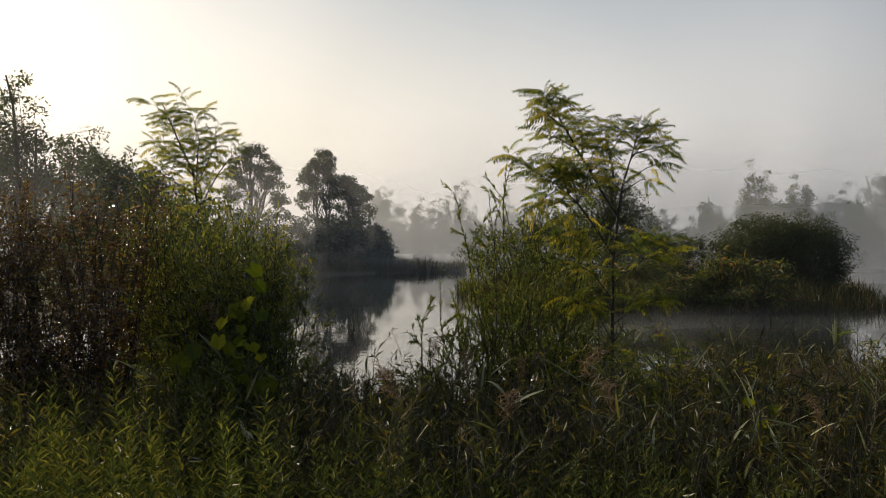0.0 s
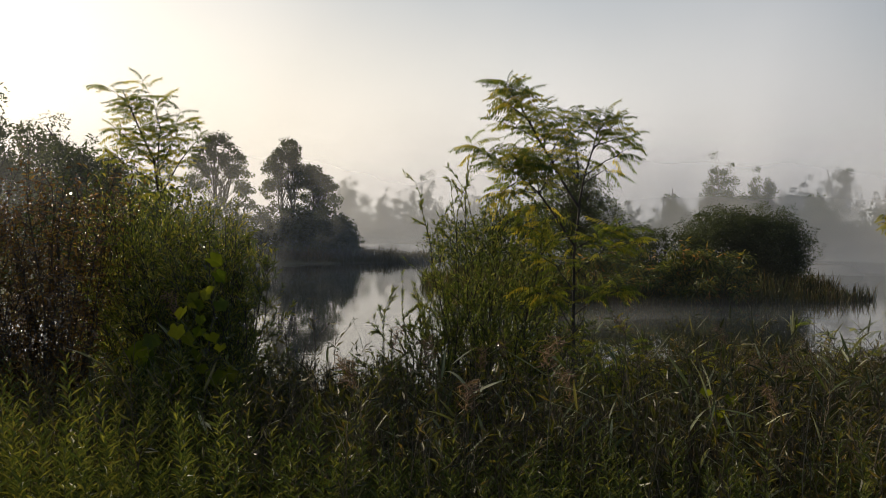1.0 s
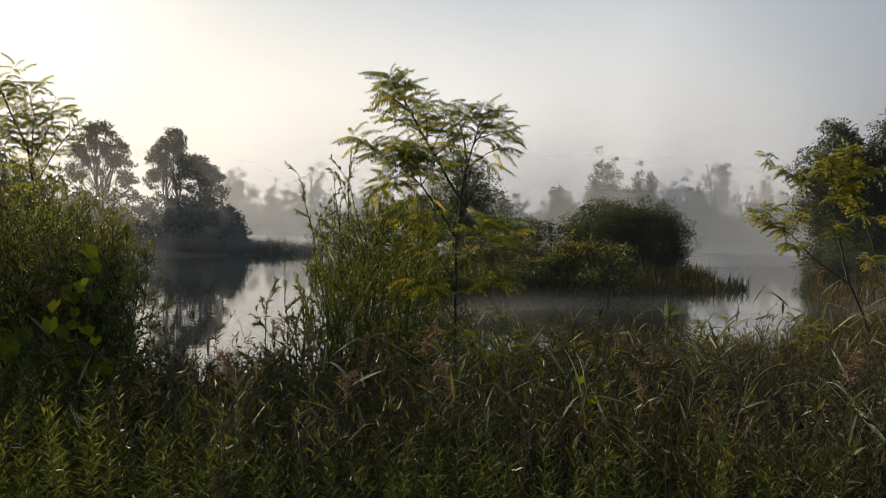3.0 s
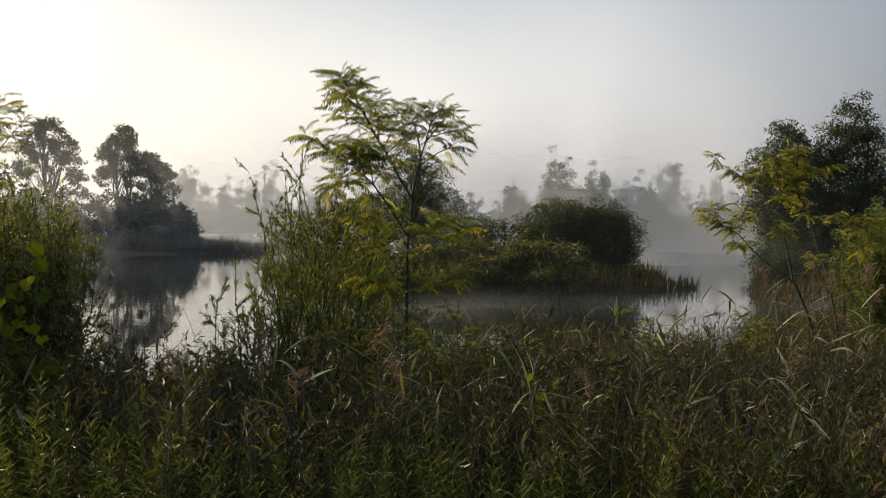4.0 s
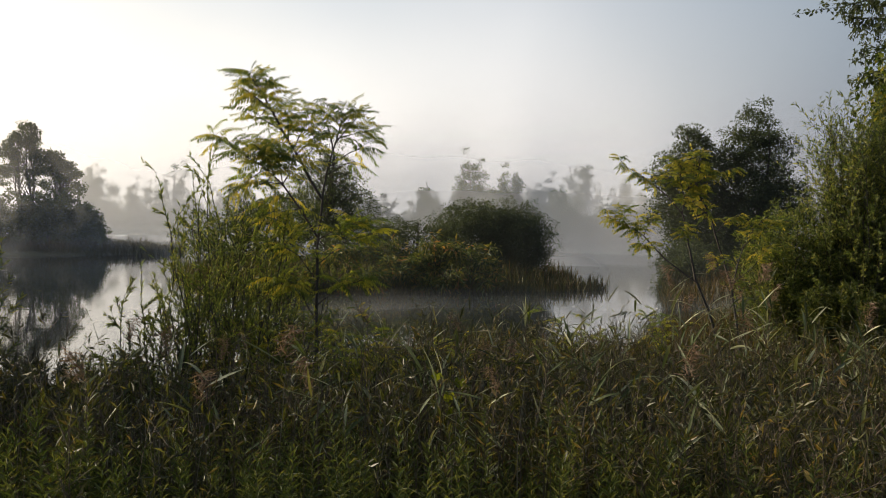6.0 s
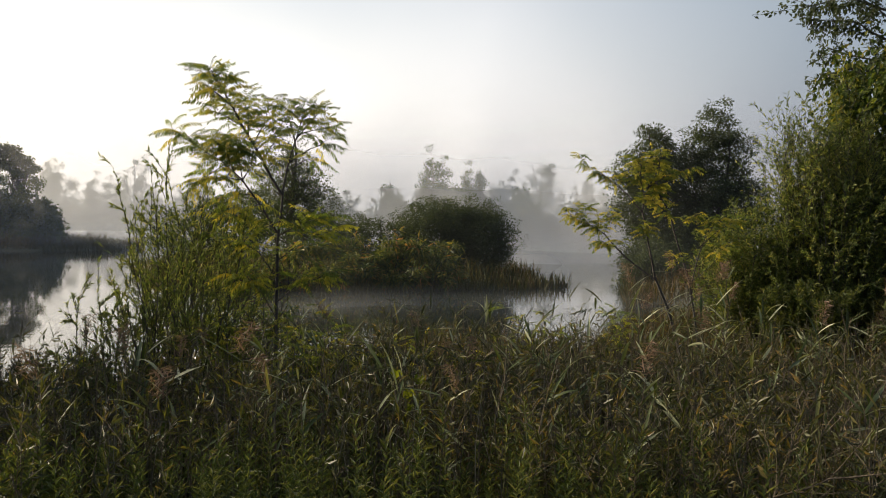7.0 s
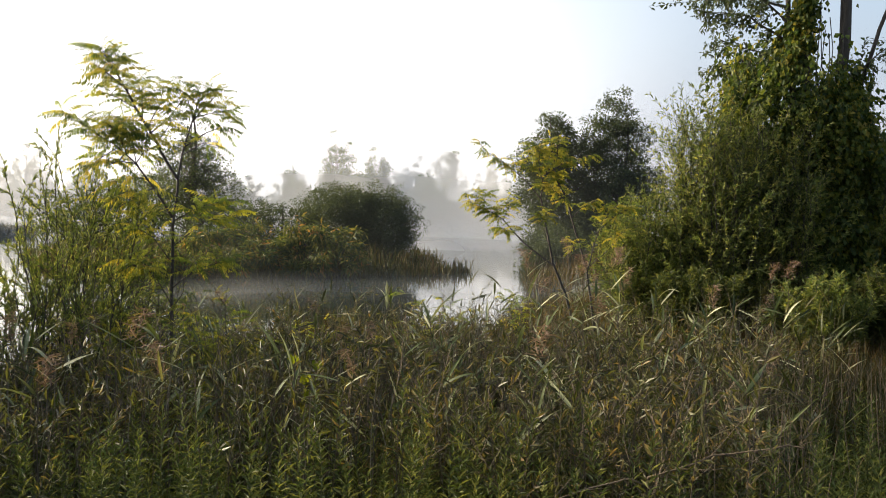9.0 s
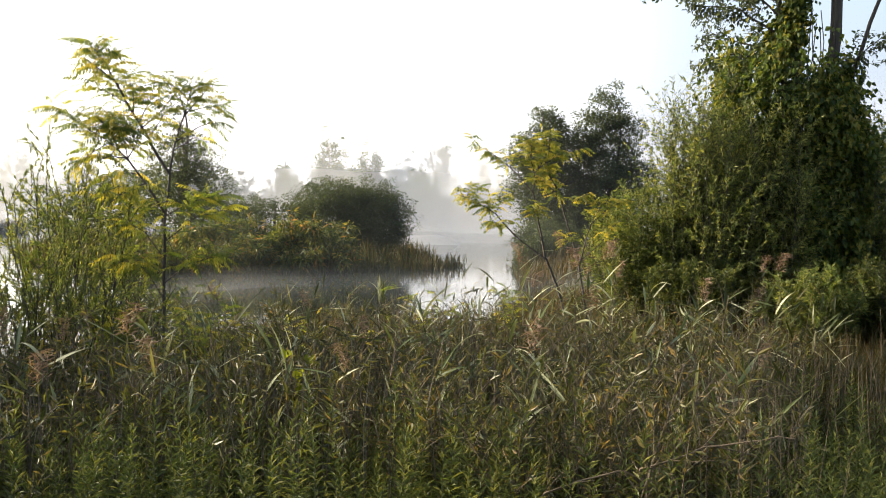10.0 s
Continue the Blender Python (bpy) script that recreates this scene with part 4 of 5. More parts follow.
SHOOTS = [
    ([(2.05, 12.32, 2.9), (2.3, 12.2, 3.06), (2.6, 12.1, 3.12)], 0.008, 0.35),
    ([(2.05, 12.32, 2.6), (2.4, 12.2, 2.9), (2.78, 12.1, 3.0)], 0.008, 0.4),
    ([(2.05, 12.32, 2.4), (1.8, 12.1, 2.72), (1.56, 12.0, 2.86)], 0.008, 0.35),
    ([(2.05, 12.32, 2.1), (2.3, 12.0, 2.36), (2.6, 11.85, 2.46)], 0.008, 0.35),
    ([(2.05, 12.32, 1.9), (1.8, 12.0, 2.3), (1.55, 11.85, 2.4)], 0.008, 0.35, GOLDEN),
]
sapling("locust_sapling", B, "young locust tree, green leaves turning yellow, on the bank", TRUNK + TALL_LIMB + TALL_LIMB_TWIGS + SPRAY + LOW_BRANCH + LOW_BRANCH_TWIGS + SHOOTS, LOCUST, 0.32, BARK_DARK, 71, 27.0, side_twigs=8.5, twig_long=0.55, rise=0.1)
B = foot(-4.4, 19.6)
sapling("locust_sapling", B, "young locust tree with drooping leaves behind the brown bushes", [
    ([B, (-4.5, 19.5, 2.6), (-4.75, 19.4, 4.4), (-5.3, 19.3, 5.7)], 0.04, 0.5),
    ([(-4.7, 19.4, 4.0), (-4.6, 19.3, 5.0), (-4.75, 19.2, 5.65)], 0.015, 0.1),
    ([(-4.6, 19.4, 3.8), (-4.2, 19.2, 4.4), (-3.8, 19.1, 4.85)], 0.014, 0.2),
    ([(-4.7, 19.4, 4.3), (-5.3, 19.3, 4.9), (-5.7, 19.3, 5.2)], 0.012, 0.1),
    ([(-4.65, 19.4, 4.2), (-4.3, 19.3, 4.9), (-4.3, 19.3, 5.3)], 0.012, 0.1),
    ([(-4.6, 19.4, 3.9), (-5.2, 19.3, 4.3), (-5.5, 19.3, 4.5)], 0.012, 0.1),
], LOCUST, 0.44, BARK_DARK, 72, 17.0, side_twigs=4.5, rise=0.1)
B = foot(9.02, 14.3)
sapling("locust_sapling", B, "young locust tree with drooping yellowing leaves by the water", [
    ([B, (8.9, 14.3, 0.95), (8.61, 14.3, 1.76), (8.36, 14.3, 2.27), (8.22, 14.3, 2.85), (8.11, 14.3, 3.32), (8.19, 14.25, 3.75)], 0.03, 0.86),
    ([(8.38, 14.3, 2.22), (7.86, 14.35, 2.58), (7.5, 14.4, 2.95), (7.2, 14.45, 3.12), (6.85, 14.5, 3.26)], 0.014, 0.55),
    ([(7.8, 14.36, 2.65), (7.6, 14.2, 2.75), (7.36, 14.1, 2.8)], 0.007, 0.4),
    ([(7.5, 14.4, 2.95), (7.62, 14.5, 3.12), (7.6, 14.5, 3.24)], 0.007, 0.2),
    ([(8.11, 14.3, 3.3), (7.9, 14.4, 3.58), (7.55, 14.45, 3.85), (7.1, 14.5, 4.08)], 0.011, 0.5),
    ([(7.75, 14.4, 3.7), (7.85, 14.3, 3.95), (7.9, 14.25, 4.05)], 0.007, 0.2),
    ([(8.15, 14.28, 3.5), (8.0, 14.2, 3.85), (8.0, 14.1, 4.2)], 0.01, 0.3),
    ([(8.18, 14.28, 3.65), (8.35, 14.2, 4.0), (8.32, 14.1, 4.36)], 0.01, 0.2),
    ([(8.19, 14.25, 3.7), (8.5, 14.2, 3.9), (8.75, 14.1, 3.98)], 0.008, 0.25),
    ([(8.3, 14.3, 2.5), (8.1, 14.2, 2.9), (8.02, 14.1, 3.05)], 0.006, 0.5),
], YELLOW, 0.21, BARK_DARK, 73, 36.0, side_twigs=11.0, twig_long=0.6, rise=-0.2)
B = foot(9.18, 14.15)
sapling("locust_sapling", B, "slim forked young locust tree with yellow-green leaves", [
    ([B, (9.1, 14.2, 1.3), (8.97, 14.24, 2.13), (8.78, 14.3, 2.75), (8.62, 14.3, 3.24), (8.4, 14.3, 3.6), (8.3, 14.3, 3.9)], 0.022, 0.72),
    ([(8.98, 14.24, 2.1), (9.05, 14.2, 2.5), (9.14, 14.1, 2.9), (9.3, 14.0, 3.2)], 0.013, 0.62),
    ([(9.1, 14.2, 2.75), (9.35, 14.0, 3.05), (9.6, 13.9, 3.2)], 0.009, 0.4),
    ([(9.0, 14.24, 2.2), (9.25, 14.1, 2.45), (9.5, 14.0, 2.8)], 0.008, 0.6),
    ([(8.97, 14.24, 2.0), (8.75, 14.2, 2.4), (8.6, 14.1, 2.6)], 0.006, 0.7),
    ([(8.7, 14.3, 3.0), (8.85, 14.2, 3.2), (8.95, 14.1, 3.25)], 0.008, 0.25),
    ([(8.62, 14.3, 3.2), (8.5, 14.2, 3.3), (8.42, 14.1, 3.3)], 0.008, 0.25),
], YELLOW, 0.2, BARK_DARK, 74, 34.0, side_twigs=10.0, twig_long=0.6, rise=-0.2)

# ---- bushes near the camera ----
WILLOW_BUSHES = [
    (-3.7, 14.4, 44, 4.15, 0.95, (0.085, 0.26), BUSH_LEAF, 110, 0.65, 0.1, "dense dark green willow bush behind the vine-hung bush", "willow_bush"),
    (-2.75, 14.7, 44, 3.75, 0.85, (0.085, 0.26), BUSH_LEAF, 110, 0.65, 0.1, "dense dark green willow bush behind the vine-hung bush", "willow_bush"),
    (0.85, 12.7, 22, 3.9, 0.95, (0.078, 0.22), WILLOW_LEAF, 210, 0.5, 0.0, "slender grey-green willow bush beside the young locust", "willow_bush"),
    (1.55, 13.0, 16, 3.5, 0.75, (0.085, 0.22), WILLOW_LEAF, 95, 0.55, 0.1, "leafy willow wands round the young locust's foot", "willow_bush"),
    (0.15, 12.9, 8, 2.6, 0.7, (0.078, 0.22), WILLOW_LEAF, 200, 0.5, 0.0, "thin willow wands at the water's edge", "willow_bush"),
    (-2.25, 12.2, 40, 3.5, 0.95, (0.085, 0.24), BUSH_LEAF, 130, 0.65, 0.0, "dense green willow bush hung with vine leaves", "willow_bush"),
    (-3.1, 12.9, 42, 3.9, 0.9, (0.085, 0.24), BUSH_LEAF, 120, 0.65, 0.1, "tall dark green willow bush", "willow_bush"),
    (-2.4, 11.2, 30, 1.9, 0.8, (0.085, 0.24), BUSH_LEAF, 110, 0.7, 0.1, "low green bush among the herbs", "willow_bush"),
]
BROWN_BUSHES = [
    (-4.2, 12.3, 40, 4.35, 1.0, (0.085, 0.30), BROWN_LEAF, 95, 0.8, 0.7, "browning autumn bush with hanging dry leaves", "brown_bush"),
    (-5.2, 12.0, 40, 4.4, 1.0, (0.085, 0.30), BROWN_LEAF, 95, 0.8, 0.7, "browning autumn bush with hanging dry leaves", "brown_bush"),
    (-6.3, 12.4, 40, 4.2, 1.0, (0.085, 0.30), BROWN_LEAF, 95, 0.8, 0.7, "browning autumn bush with hanging dry leaves", "brown_bush"),
]
EDGE_BUSHES = [
    (-1.7, 13.5, 22, 1.5, 0.7, (0.065, 0.28), TWIG_LEAF, 85, 0.7, 0.1, "low grey-brown twiggy bush at the water's edge", "water_edge_bush"),
    (-1.0, 13.2, 20, 1.3, 0.7, (0.065, 0.28), TWIG_LEAF, 85, 0.7, 0.1, "low grey-brown twiggy bush at the water's edge", "water_edge_bush"),
    (-0.3, 12.6, 16, 1.15, 0.6, (0.065, 0.28), TWIG_LEAF, 85, 0.7, 0.1, "low grey-brown twiggy bush at the water's edge", "water_edge_bush"),
    (0.35, 13.6, 18, 1.3, 0.7, (0.065, 0.28), TWIG_LEAF, 85, 0.7, 0.1, "low grey-brown twiggy bush at the water's edge", "water_edge_bush"),
    (-0.6, 14.6, 20, 1.2, 0.8, (0.065, 0.28), TWIG_LEAF, 85, 0.7, 0.1, "low grey-brown twiggy bush at the water's edge", "water_edge_bush"),
    (-1.5, 15.0, 20, 1.2, 0.8, (0.065, 0.28), TWIG_LEAF, 85, 0.7, 0.1, "low grey-brown twiggy bush at the water's edge", "water_edge_bush"),
    (0.3, 15.2, 18, 1.15, 0.8, (0.065, 0.28), TWIG_LEAF, 85, 0.7, 0.1, "low grey-brown twiggy bush at the water's edge", "water_edge_bush"),
    (1.0, 14.6, 18, 1.2, 0.7, (0.065, 0.28), TWIG_LEAF, 85, 0.7, 0.1, "low grey-brown twiggy bush at the water's edge", "water_edge_bush"),
]
UNDERGROWTH = [
    (1.7, 14.0, 30, 2.2, 0.9, (0.09, 0.28), BUSH_LEAF, 60, 0.7, 0.2, "green undergrowth bush behind the young locust", "undergrowth_bush"),
    (2.9, 14.2, 24, 1.25, 1.0, (0.09, 0.28), BUSH_LEAF, 60, 0.7, 0.2, "green undergrowth bush behind the young locust", "undergrowth_bush"),
    (3.9, 14.8, 16, 0.85, 1.0, (0.09, 0.28), BUSH_LEAF, 60, 0.7, 0.2, "low green undergrowth bush by the channel", "undergrowth_bush"),
]
for x, y, rods, h, w, leaf, mat, dens, ang, dr, lab, name in WILLOW_BUSHES + BROWN_BUSHES + EDGE_BUSHES + UNDERGROWTH:
    rod_shrub(name, foot(x, y), lab, "shrub", rods, h, w, leaf, mat, BARK_DARK, int(abs(x * 100) + y * 10), (0, 0), dens, 8 if mat is WILLOW_LEAF else 13, ang, dr, 0.12 if mat is WILLOW_LEAF else 0.06, wobble=0.22 if mat is WILLOW_LEAF else 0.12)


def sprout(x, y, h, seed, meshes, label, size=0.24):
    """A low locust shoot."""
    r = np.random.default_rng(seed)
    b = np.array(foot(x, y))
    lines = [([b, b + (r.normal(0, 0.1), r.normal(0, 0.1), h * 0.5), b + (r.normal(0, 0.25), r.normal(0, 0.2), h)], 0.012, 0.4)]
    for k in range(3):
        q = b + np.array((0, 0, h * r.uniform(0.4, 0.7)))
        a = r.uniform(0, 6.28)
        lines.append(([q, q + (math.cos(a) * h * 0.2, math.sin(a) * h * 0.2, h * 0.12), q + (math.cos(a) * h * 0.4, math.sin(a) * h * 0.4, h * 0.16)], 0.006, 0.2))
    return sapling("locust_sapling", tuple(b), label, lines, meshes, size, BARK_DARK, seed, 15.0)


for i, (x, y, h, mt) in enumerate([(2.75, 12.6, 1.9, LOCUST), (3.3, 13.2, 1.2, LOCUST), (-0.15, 11.6, 1.35, LOCUST), (-0.7, 11.4, 1.3, LOCUST), (4.1, 13.6, 1.25, LOCUST), (5.0, 14.2, 1.1, LOCUST), (6.4, 14.4, 1.5, LOCUST), (7.6, 14.0, 1.5, LOCUST), (1.55, 12.0, 1.5, LOCUST), (2.45, 12.1, 1.7, LOCUST), (1.1, 12.3, 1.45, LOCUST), (2.2, 11.6, 1.4, LOCUST), (0.7, 10.7, 1.15, YELLOW), (1.5, 10.1, 0.95, YELLOW), (2.4, 11.0, 1.1, YELLOW), (4.2, 11.2, 1.0, LOCUST)]):
    sprout(x, y, h, 760 + i, mt, "low locust shoot with yellowing leaves" if mt is YELLOW else "low locust shoot with fresh green leaves")

# ---- herbs and grasses of the bank ----
rng = np.random.default_rng(900)


def patchy(x, y):
    """Where one kind of herb crowds out the rest, between -1 and 1."""
    return 0.5 * np.sin(x * 1.3 + 0.7 * y + 1.0) + 0.5 * np.sin(1.1 * y - 0.6 * x + 2.0 * np.sin(x * 0.5))


def fan(n, r0, r1, a0=-34, a1=56, patch=None):
    a = np.radians(rng.uniform(a0, a1, n))
    r = np.sqrt(rng.uniform(r0 * r0, r1 * r1, n))
    x, y = np.sin(a) * r, np.cos(a) * r
    keep = land(x, y) > -0.3
    if patch is not None:
        keep &= patchy(x, y) * np.sign(patch) > abs(patch) - 1 + rng.uniform(-0.3, 0.3, n)
    x, y = x[keep], y[keep]
    return np.stack([x, y, ground(x, y)], -1)


def grass_stuff(n, r0, r1, height, width, mat, label, name="grass", a0=-34):
    p = fan(n, r0, r1, a0)
    k = len(p)
    ahead = np.stack([rng.normal(0, 0.35, k), rng.normal(0, 0.35, k), np.ones(k)], -1)
    h = height * rng.uniform(0.5, 1.25, k)
    geo = Geo()
    strew(geo, BLADE, p - (0, 0, 0.03), frames(ahead, rng), np.stack([np.full(k, width), h, h * rng.uniform(0.5, 2.2, k)], -1))
    return tagged(new(name, geo.mesh(name, mat)), label, "grass", kind="stuff")


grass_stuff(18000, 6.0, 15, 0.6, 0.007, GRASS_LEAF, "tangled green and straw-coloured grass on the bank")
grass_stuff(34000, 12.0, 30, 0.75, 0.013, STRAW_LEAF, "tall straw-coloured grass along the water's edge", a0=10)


# long grass, its green darkened to stand for shade below the trees
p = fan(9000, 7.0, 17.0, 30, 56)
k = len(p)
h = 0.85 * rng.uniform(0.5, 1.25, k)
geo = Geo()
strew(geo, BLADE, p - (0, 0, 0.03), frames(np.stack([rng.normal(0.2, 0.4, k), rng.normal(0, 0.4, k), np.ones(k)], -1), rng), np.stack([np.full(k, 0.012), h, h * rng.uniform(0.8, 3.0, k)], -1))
tagged(new("long_grass", geo.mesh("long_grass", GRASS_LEAF)), "long drooping green grass below the trees, coloured dark for shade", "grass", kind="stuff")


def shore_reeds(n, cx, cy, wx, wy, height, mat, label, name="reed_bed"):
    x, y = cx + rng.uniform(-wx, wx, n), cy + rng.uniform(-wy, wy, n)
    inside = land(x, y)
    keep = inside > -0.9
    x, y = x[keep], y[keep]
    k = len(x)
    p = np.stack([x, y, np.maximum(ground(x, y), -0.1)], -1)
    ahead = np.stack([rng.normal(0, 0.3, k), rng.normal(0, 0.3, k), np.ones(k)], -1)
    h = height * rng.uniform(0.35, 1.25, k) * (0.8 + 0.3 * np.sin(x * 0.9) * np.cos(y * 0.7))
    geo = Geo()
    strew(geo, BLADE, p, frames(ahead, rng), np.stack([np.full(k, 0.035), h, h * rng.uniform(0.3, 2.0, k)], -1))
    return tagged(new(name, geo.mesh(name, mat)), label, "reeds", kind="stuff")


shore_reeds(32000, 10, 50, 13, 11, 1.0, ISLE_SEDGE, "olive-green reeds and sedge covering the island")
shore_reeds(16000, -9, 93, 11, 9, 1.0, SEDGE_DARK, "dark reeds along the misty spit")
shore_reeds(9000, 26, 44, 9, 12, 1.1, STRAW_LEAF, "brown grass on the sloping shore")


def goldenrod_geo(seed, h):
    r = np.random.default_rng(seed)
    stem, leaves = Geo(), Geo()
    line = bend((0, 0, -0.05), (r.normal(0, 0.08), r.normal(0, 0.08), h), r, 0.05, 0, 6)
    tube(stem, line, 0.004, 0.0015, 3)
    m = int(58 * h)
    t = np.linspace(0.22, 1.0, m)
    p, d = along(line, t)
    a = np.arange(m) * 2.4 + r.uniform(0, 6)
    up = 0.25 + 0.9 * t ** 3
    ahead = np.stack([np.cos(a), np.sin(a), up + r.normal(0, 0.15, m)], -1)
    L = 0.105 * (1.1 - 0.55 * t ** 2) * r.uniform(0.8, 1.2, m)
    strew(leaves, SIMPLE, p, frames(ahead, r, 0.2), np.stack([L * 0.2, L, L], -1))
    return stem, leaves


HERBS = []
for i in range(6):
    st, lv = goldenrod_geo(300 + i, 0.75 + 0.08 * i)
    HERBS.append((st, lv))
# the nearest plants one by one, the rest of the stand as one
first = []
for i, (st, lv) in enumerate(HERBS):
    ob = thing("goldenrod_plant", (0, 0, -5), "leafy green goldenrod plant in the bank's undergrowth", "plant", "goldenrod on the bank")
    part("stem", st, STEM_GREEN, ob)
    part("foliage", lv, HERB_LEAF, ob)
    first.append(ob)
spots = np.concatenate([fan(130, 6.2, 8.6, -30, 10), fan(120, 6.2, 8.4, 8, 40, 1.0)])
for i, p in enumerate(spots):
    m = Matrix.Translation(p) @ pose(0, 0, 0, rng.normal(0, 6), rng.normal(0, 6), rng.uniform(0, 360)) @ Matrix.Scale(rng.uniform(0.75, 1.15), 4)
    if i < 6:
        first[i].matrix_basis = m
    else:
        copy_thing(first[i % 6], m)
stand = Geo()
for st, lv in HERBS:
    p = np.concatenate([fan(60, 6.0, 8.5, -34, 0), fan(95, 8.0, 11.4, -34, -8), fan(120, 6.0, 8.8, -6, 54, 0.8), fan(110, 7.0, 13.0, -34, 56, 1.0), fan(70, 6.2, 11.0, 30, 55)])
    k = len(p)
    a = rng.uniform(0, 6.28, k)
    s = rng.uniform(0.55, 1.15, k)
    c, w = np.cos(a), np.sin(a)
    o = np.zeros(k)
    axes = np.stack([np.stack([c, w, o], -1), np.stack([-w, c, o], -1), np.stack([o, o, o + 1], -1)], 1)
    for piece in (lv,):
        v = np.concatenate(piece.v)
        strew(stand, (v, piece.f), p, axes, s * (1.0 + 0.3 * np.clip((-0.02 * p[:, 1] - p[:, 0]) / (0.2 * p[:, 1]), 0, 1)))
tagged(new("goldenrod_stand", stand.mesh("goldenrod_stand", HERB_LEAF)), "dense stand of green goldenrod on the bank", "plants", kind="stuff")


# ---- withered weeds ----
def weed_geo(seed, h):
    """A withered herb: a dark stem that forks at the top, thin hanging leaves and seed heads."""
    r = np.random.default_rng(seed)
    stem, leaves = Geo(), Geo()
    line = bend((0, 0, -0.05), (r.normal(0, 0.16), r.normal(0, 0.16), h), r, 0.07, 0, 7)
    tube(stem, line, 0.005, 0.002, 3)
    P = [along(line, r.uniform(0.3, 1, 12))]
    for k in range(9):
        t = r.uniform(0.4, 0.98)
        q, d = along(line, np.array([t]))
        a = r.uniform(0, 6.28)
        e = q[0] + np.array((math.cos(a), math.sin(a), r.uniform(0.5, 1.5))) * h * r.uniform(0.07, 0.16)
        tw = bend(q[0], e, r, 0.08, 0.02, 4)
        tube(stem, tw, 0.003, 0.0012, 3)
        P.append(along(tw, r.uniform(0.2, 1, 5)))
    p = np.concatenate([x[0] for x in P])
    d = np.concatenate([x[1] for x in P])
    n = len(p)
    L = 0.068 * r.uniform(0.35, 1.7, n)
    strew(leaves, SIMPLE, p, frames(d * 0.7 + r.normal(0, 0.5, (n, 3)) - (0, 0, 0.15), r), np.stack([L * 0.21, L, L], -1))
    return stem, leaves


WEEDS = [weed_geo(330 + i, 0.9 + 0.1 * i) for i in range(6)]
first = []
for st, lv in WEEDS:
    ob = thing("withered_weed", (0, 0, -5), "dark withered weed with a forked top on the bank", "plant", "withered weeds")
    part("stem", st, STEM_BROWN, ob)
    part("foliage", lv, WEED_LEAF, ob)
    first.append(ob)
for i, p in enumerate(fan(290, 7.0, 12.5, -14, 44)):
    m = Matrix.Translation(p) @ pose(0, 0, 0, rng.normal(0, 9), rng.normal(0, 9), rng.uniform(0, 360)) @ Matrix.Scale(rng.uniform(0.75, 1.2), 4)
    if i < 6:
        first[i].matrix_basis = m
    else:
        copy_thing(first[i % 6], m)
stand, sticks = Geo(), Geo()
for st, lv in WEEDS:
    p = np.concatenate([fan(70, 7.5, 12.0, -6, 44), fan(60, 11.0, 16.0, 12, 44), fan(60, 8.0, 11.5, -34, -6), fan(75, 6.2, 10.5, -8, 42, -0.8)])
    k = len(p)
    a = rng.uniform(0, 6.28, k)
    s = rng.uniform(0.7, 1.2, k)
    c, w, o = np.cos(a), np.sin(a), np.zeros(k)
    tx, ty = rng.normal(0, 0.15, k), rng.normal(0, 0.15, k)
    axes = np.stack([np.stack([c, w, o], -1), np.stack([-w, c, o], -1), np.stack([tx, ty, o + 1], -1)], 1)
    strew(stand, (np.concatenate(lv.v), lv.f), p, axes, s)
    strew(sticks, (np.concatenate(st.v), st.f), p, axes, s)
tagged(new("withered_leaves", stand.mesh("withered_leaves", WEED_LEAF)), "thicket of withered brown leaves on the bank", "plants", kind="stuff")
tagged(new("weed_stalks", sticks.mesh("weed_stalks", STEM_BROWN)), "thicket of brown weed stalks on the bank", "plants", kind="stuff")


# straight dry stalks standing through the herbs
p = np.concatenate([fan(1500, 6.6, 15.5), fan(900, 7.0, 13.0, 0, 46)])
geo = Geo()
for q in p:
    h = rng.uniform(0.7, 1.5)
    tube(geo, bend(q - (0, 0, 0.05), q + (rng.normal(0, 0.1) * h, rng.normal(0, 0.1) * h, h), rng, 0.03, 0, 4), rng.uniform(0.004, 0.008), 0.002, 3)
tagged(new("dry_stalks", geo.mesh("dry_stalks", STEM_BROWN)), "thin upright dry stalks among the herbs", "plants", kind="stuff")
geo = Geo()
for q in np.concatenate([fan(560, 7.2, 13.0, -8, 30), fan(240, 11.0, 17.0, 10, 40)]):
    h = rng.uniform(0.7, 1.6)
    tube(geo, bend(q - (0, 0, 0.05), q + (rng.normal(0, 0.16) * h, rng.normal(0, 0.16) * h, h), rng, 0.04, 0, 4), rng.uniform(0.0035, 0.0065), 0.002, 3)
tagged(new("pale_stalks", geo.mesh("pale_stalks", STEM_PALE)), "pale leaning reed straws among the herbs", "plants", kind="stuff")

# ---- vines with broad leaves ----
def broad_leaf_mesh(seed):
    """A heart-shaped, lobed leaf, folded a little along its rib."""
    r = np.random.default_rng(seed)
    ang = np.linspace(-0.5 * math.pi, 1.5 * math.pi, 15)[:-1]
    rad = 0.5 * (1 + 0.16 * np.cos(5 * (ang - 0.5 * math.pi)) - 0.35 * np.exp(-((ang + 0.5 * math.pi) / 0.4) ** 2)) * r.uniform(0.92, 1.08, 14)
    x, y = rad * np.cos(ang), rad * np.sin(ang) + 0.4
    rim = np.stack([x, y, 0.22 * np.abs(x) - 0.12 * y * y], -1)
    geo = Geo()
    geo.add(np.concatenate([[(0, 0.35, -0.02)], rim]), [(0, 1 + i, 1 + (i + 1) % 14) for i in range(14)])
    return geo.mesh("leaf", VINE_LEAF)


BROAD = [broad_leaf_mesh(440 + i) for i in range(4)]


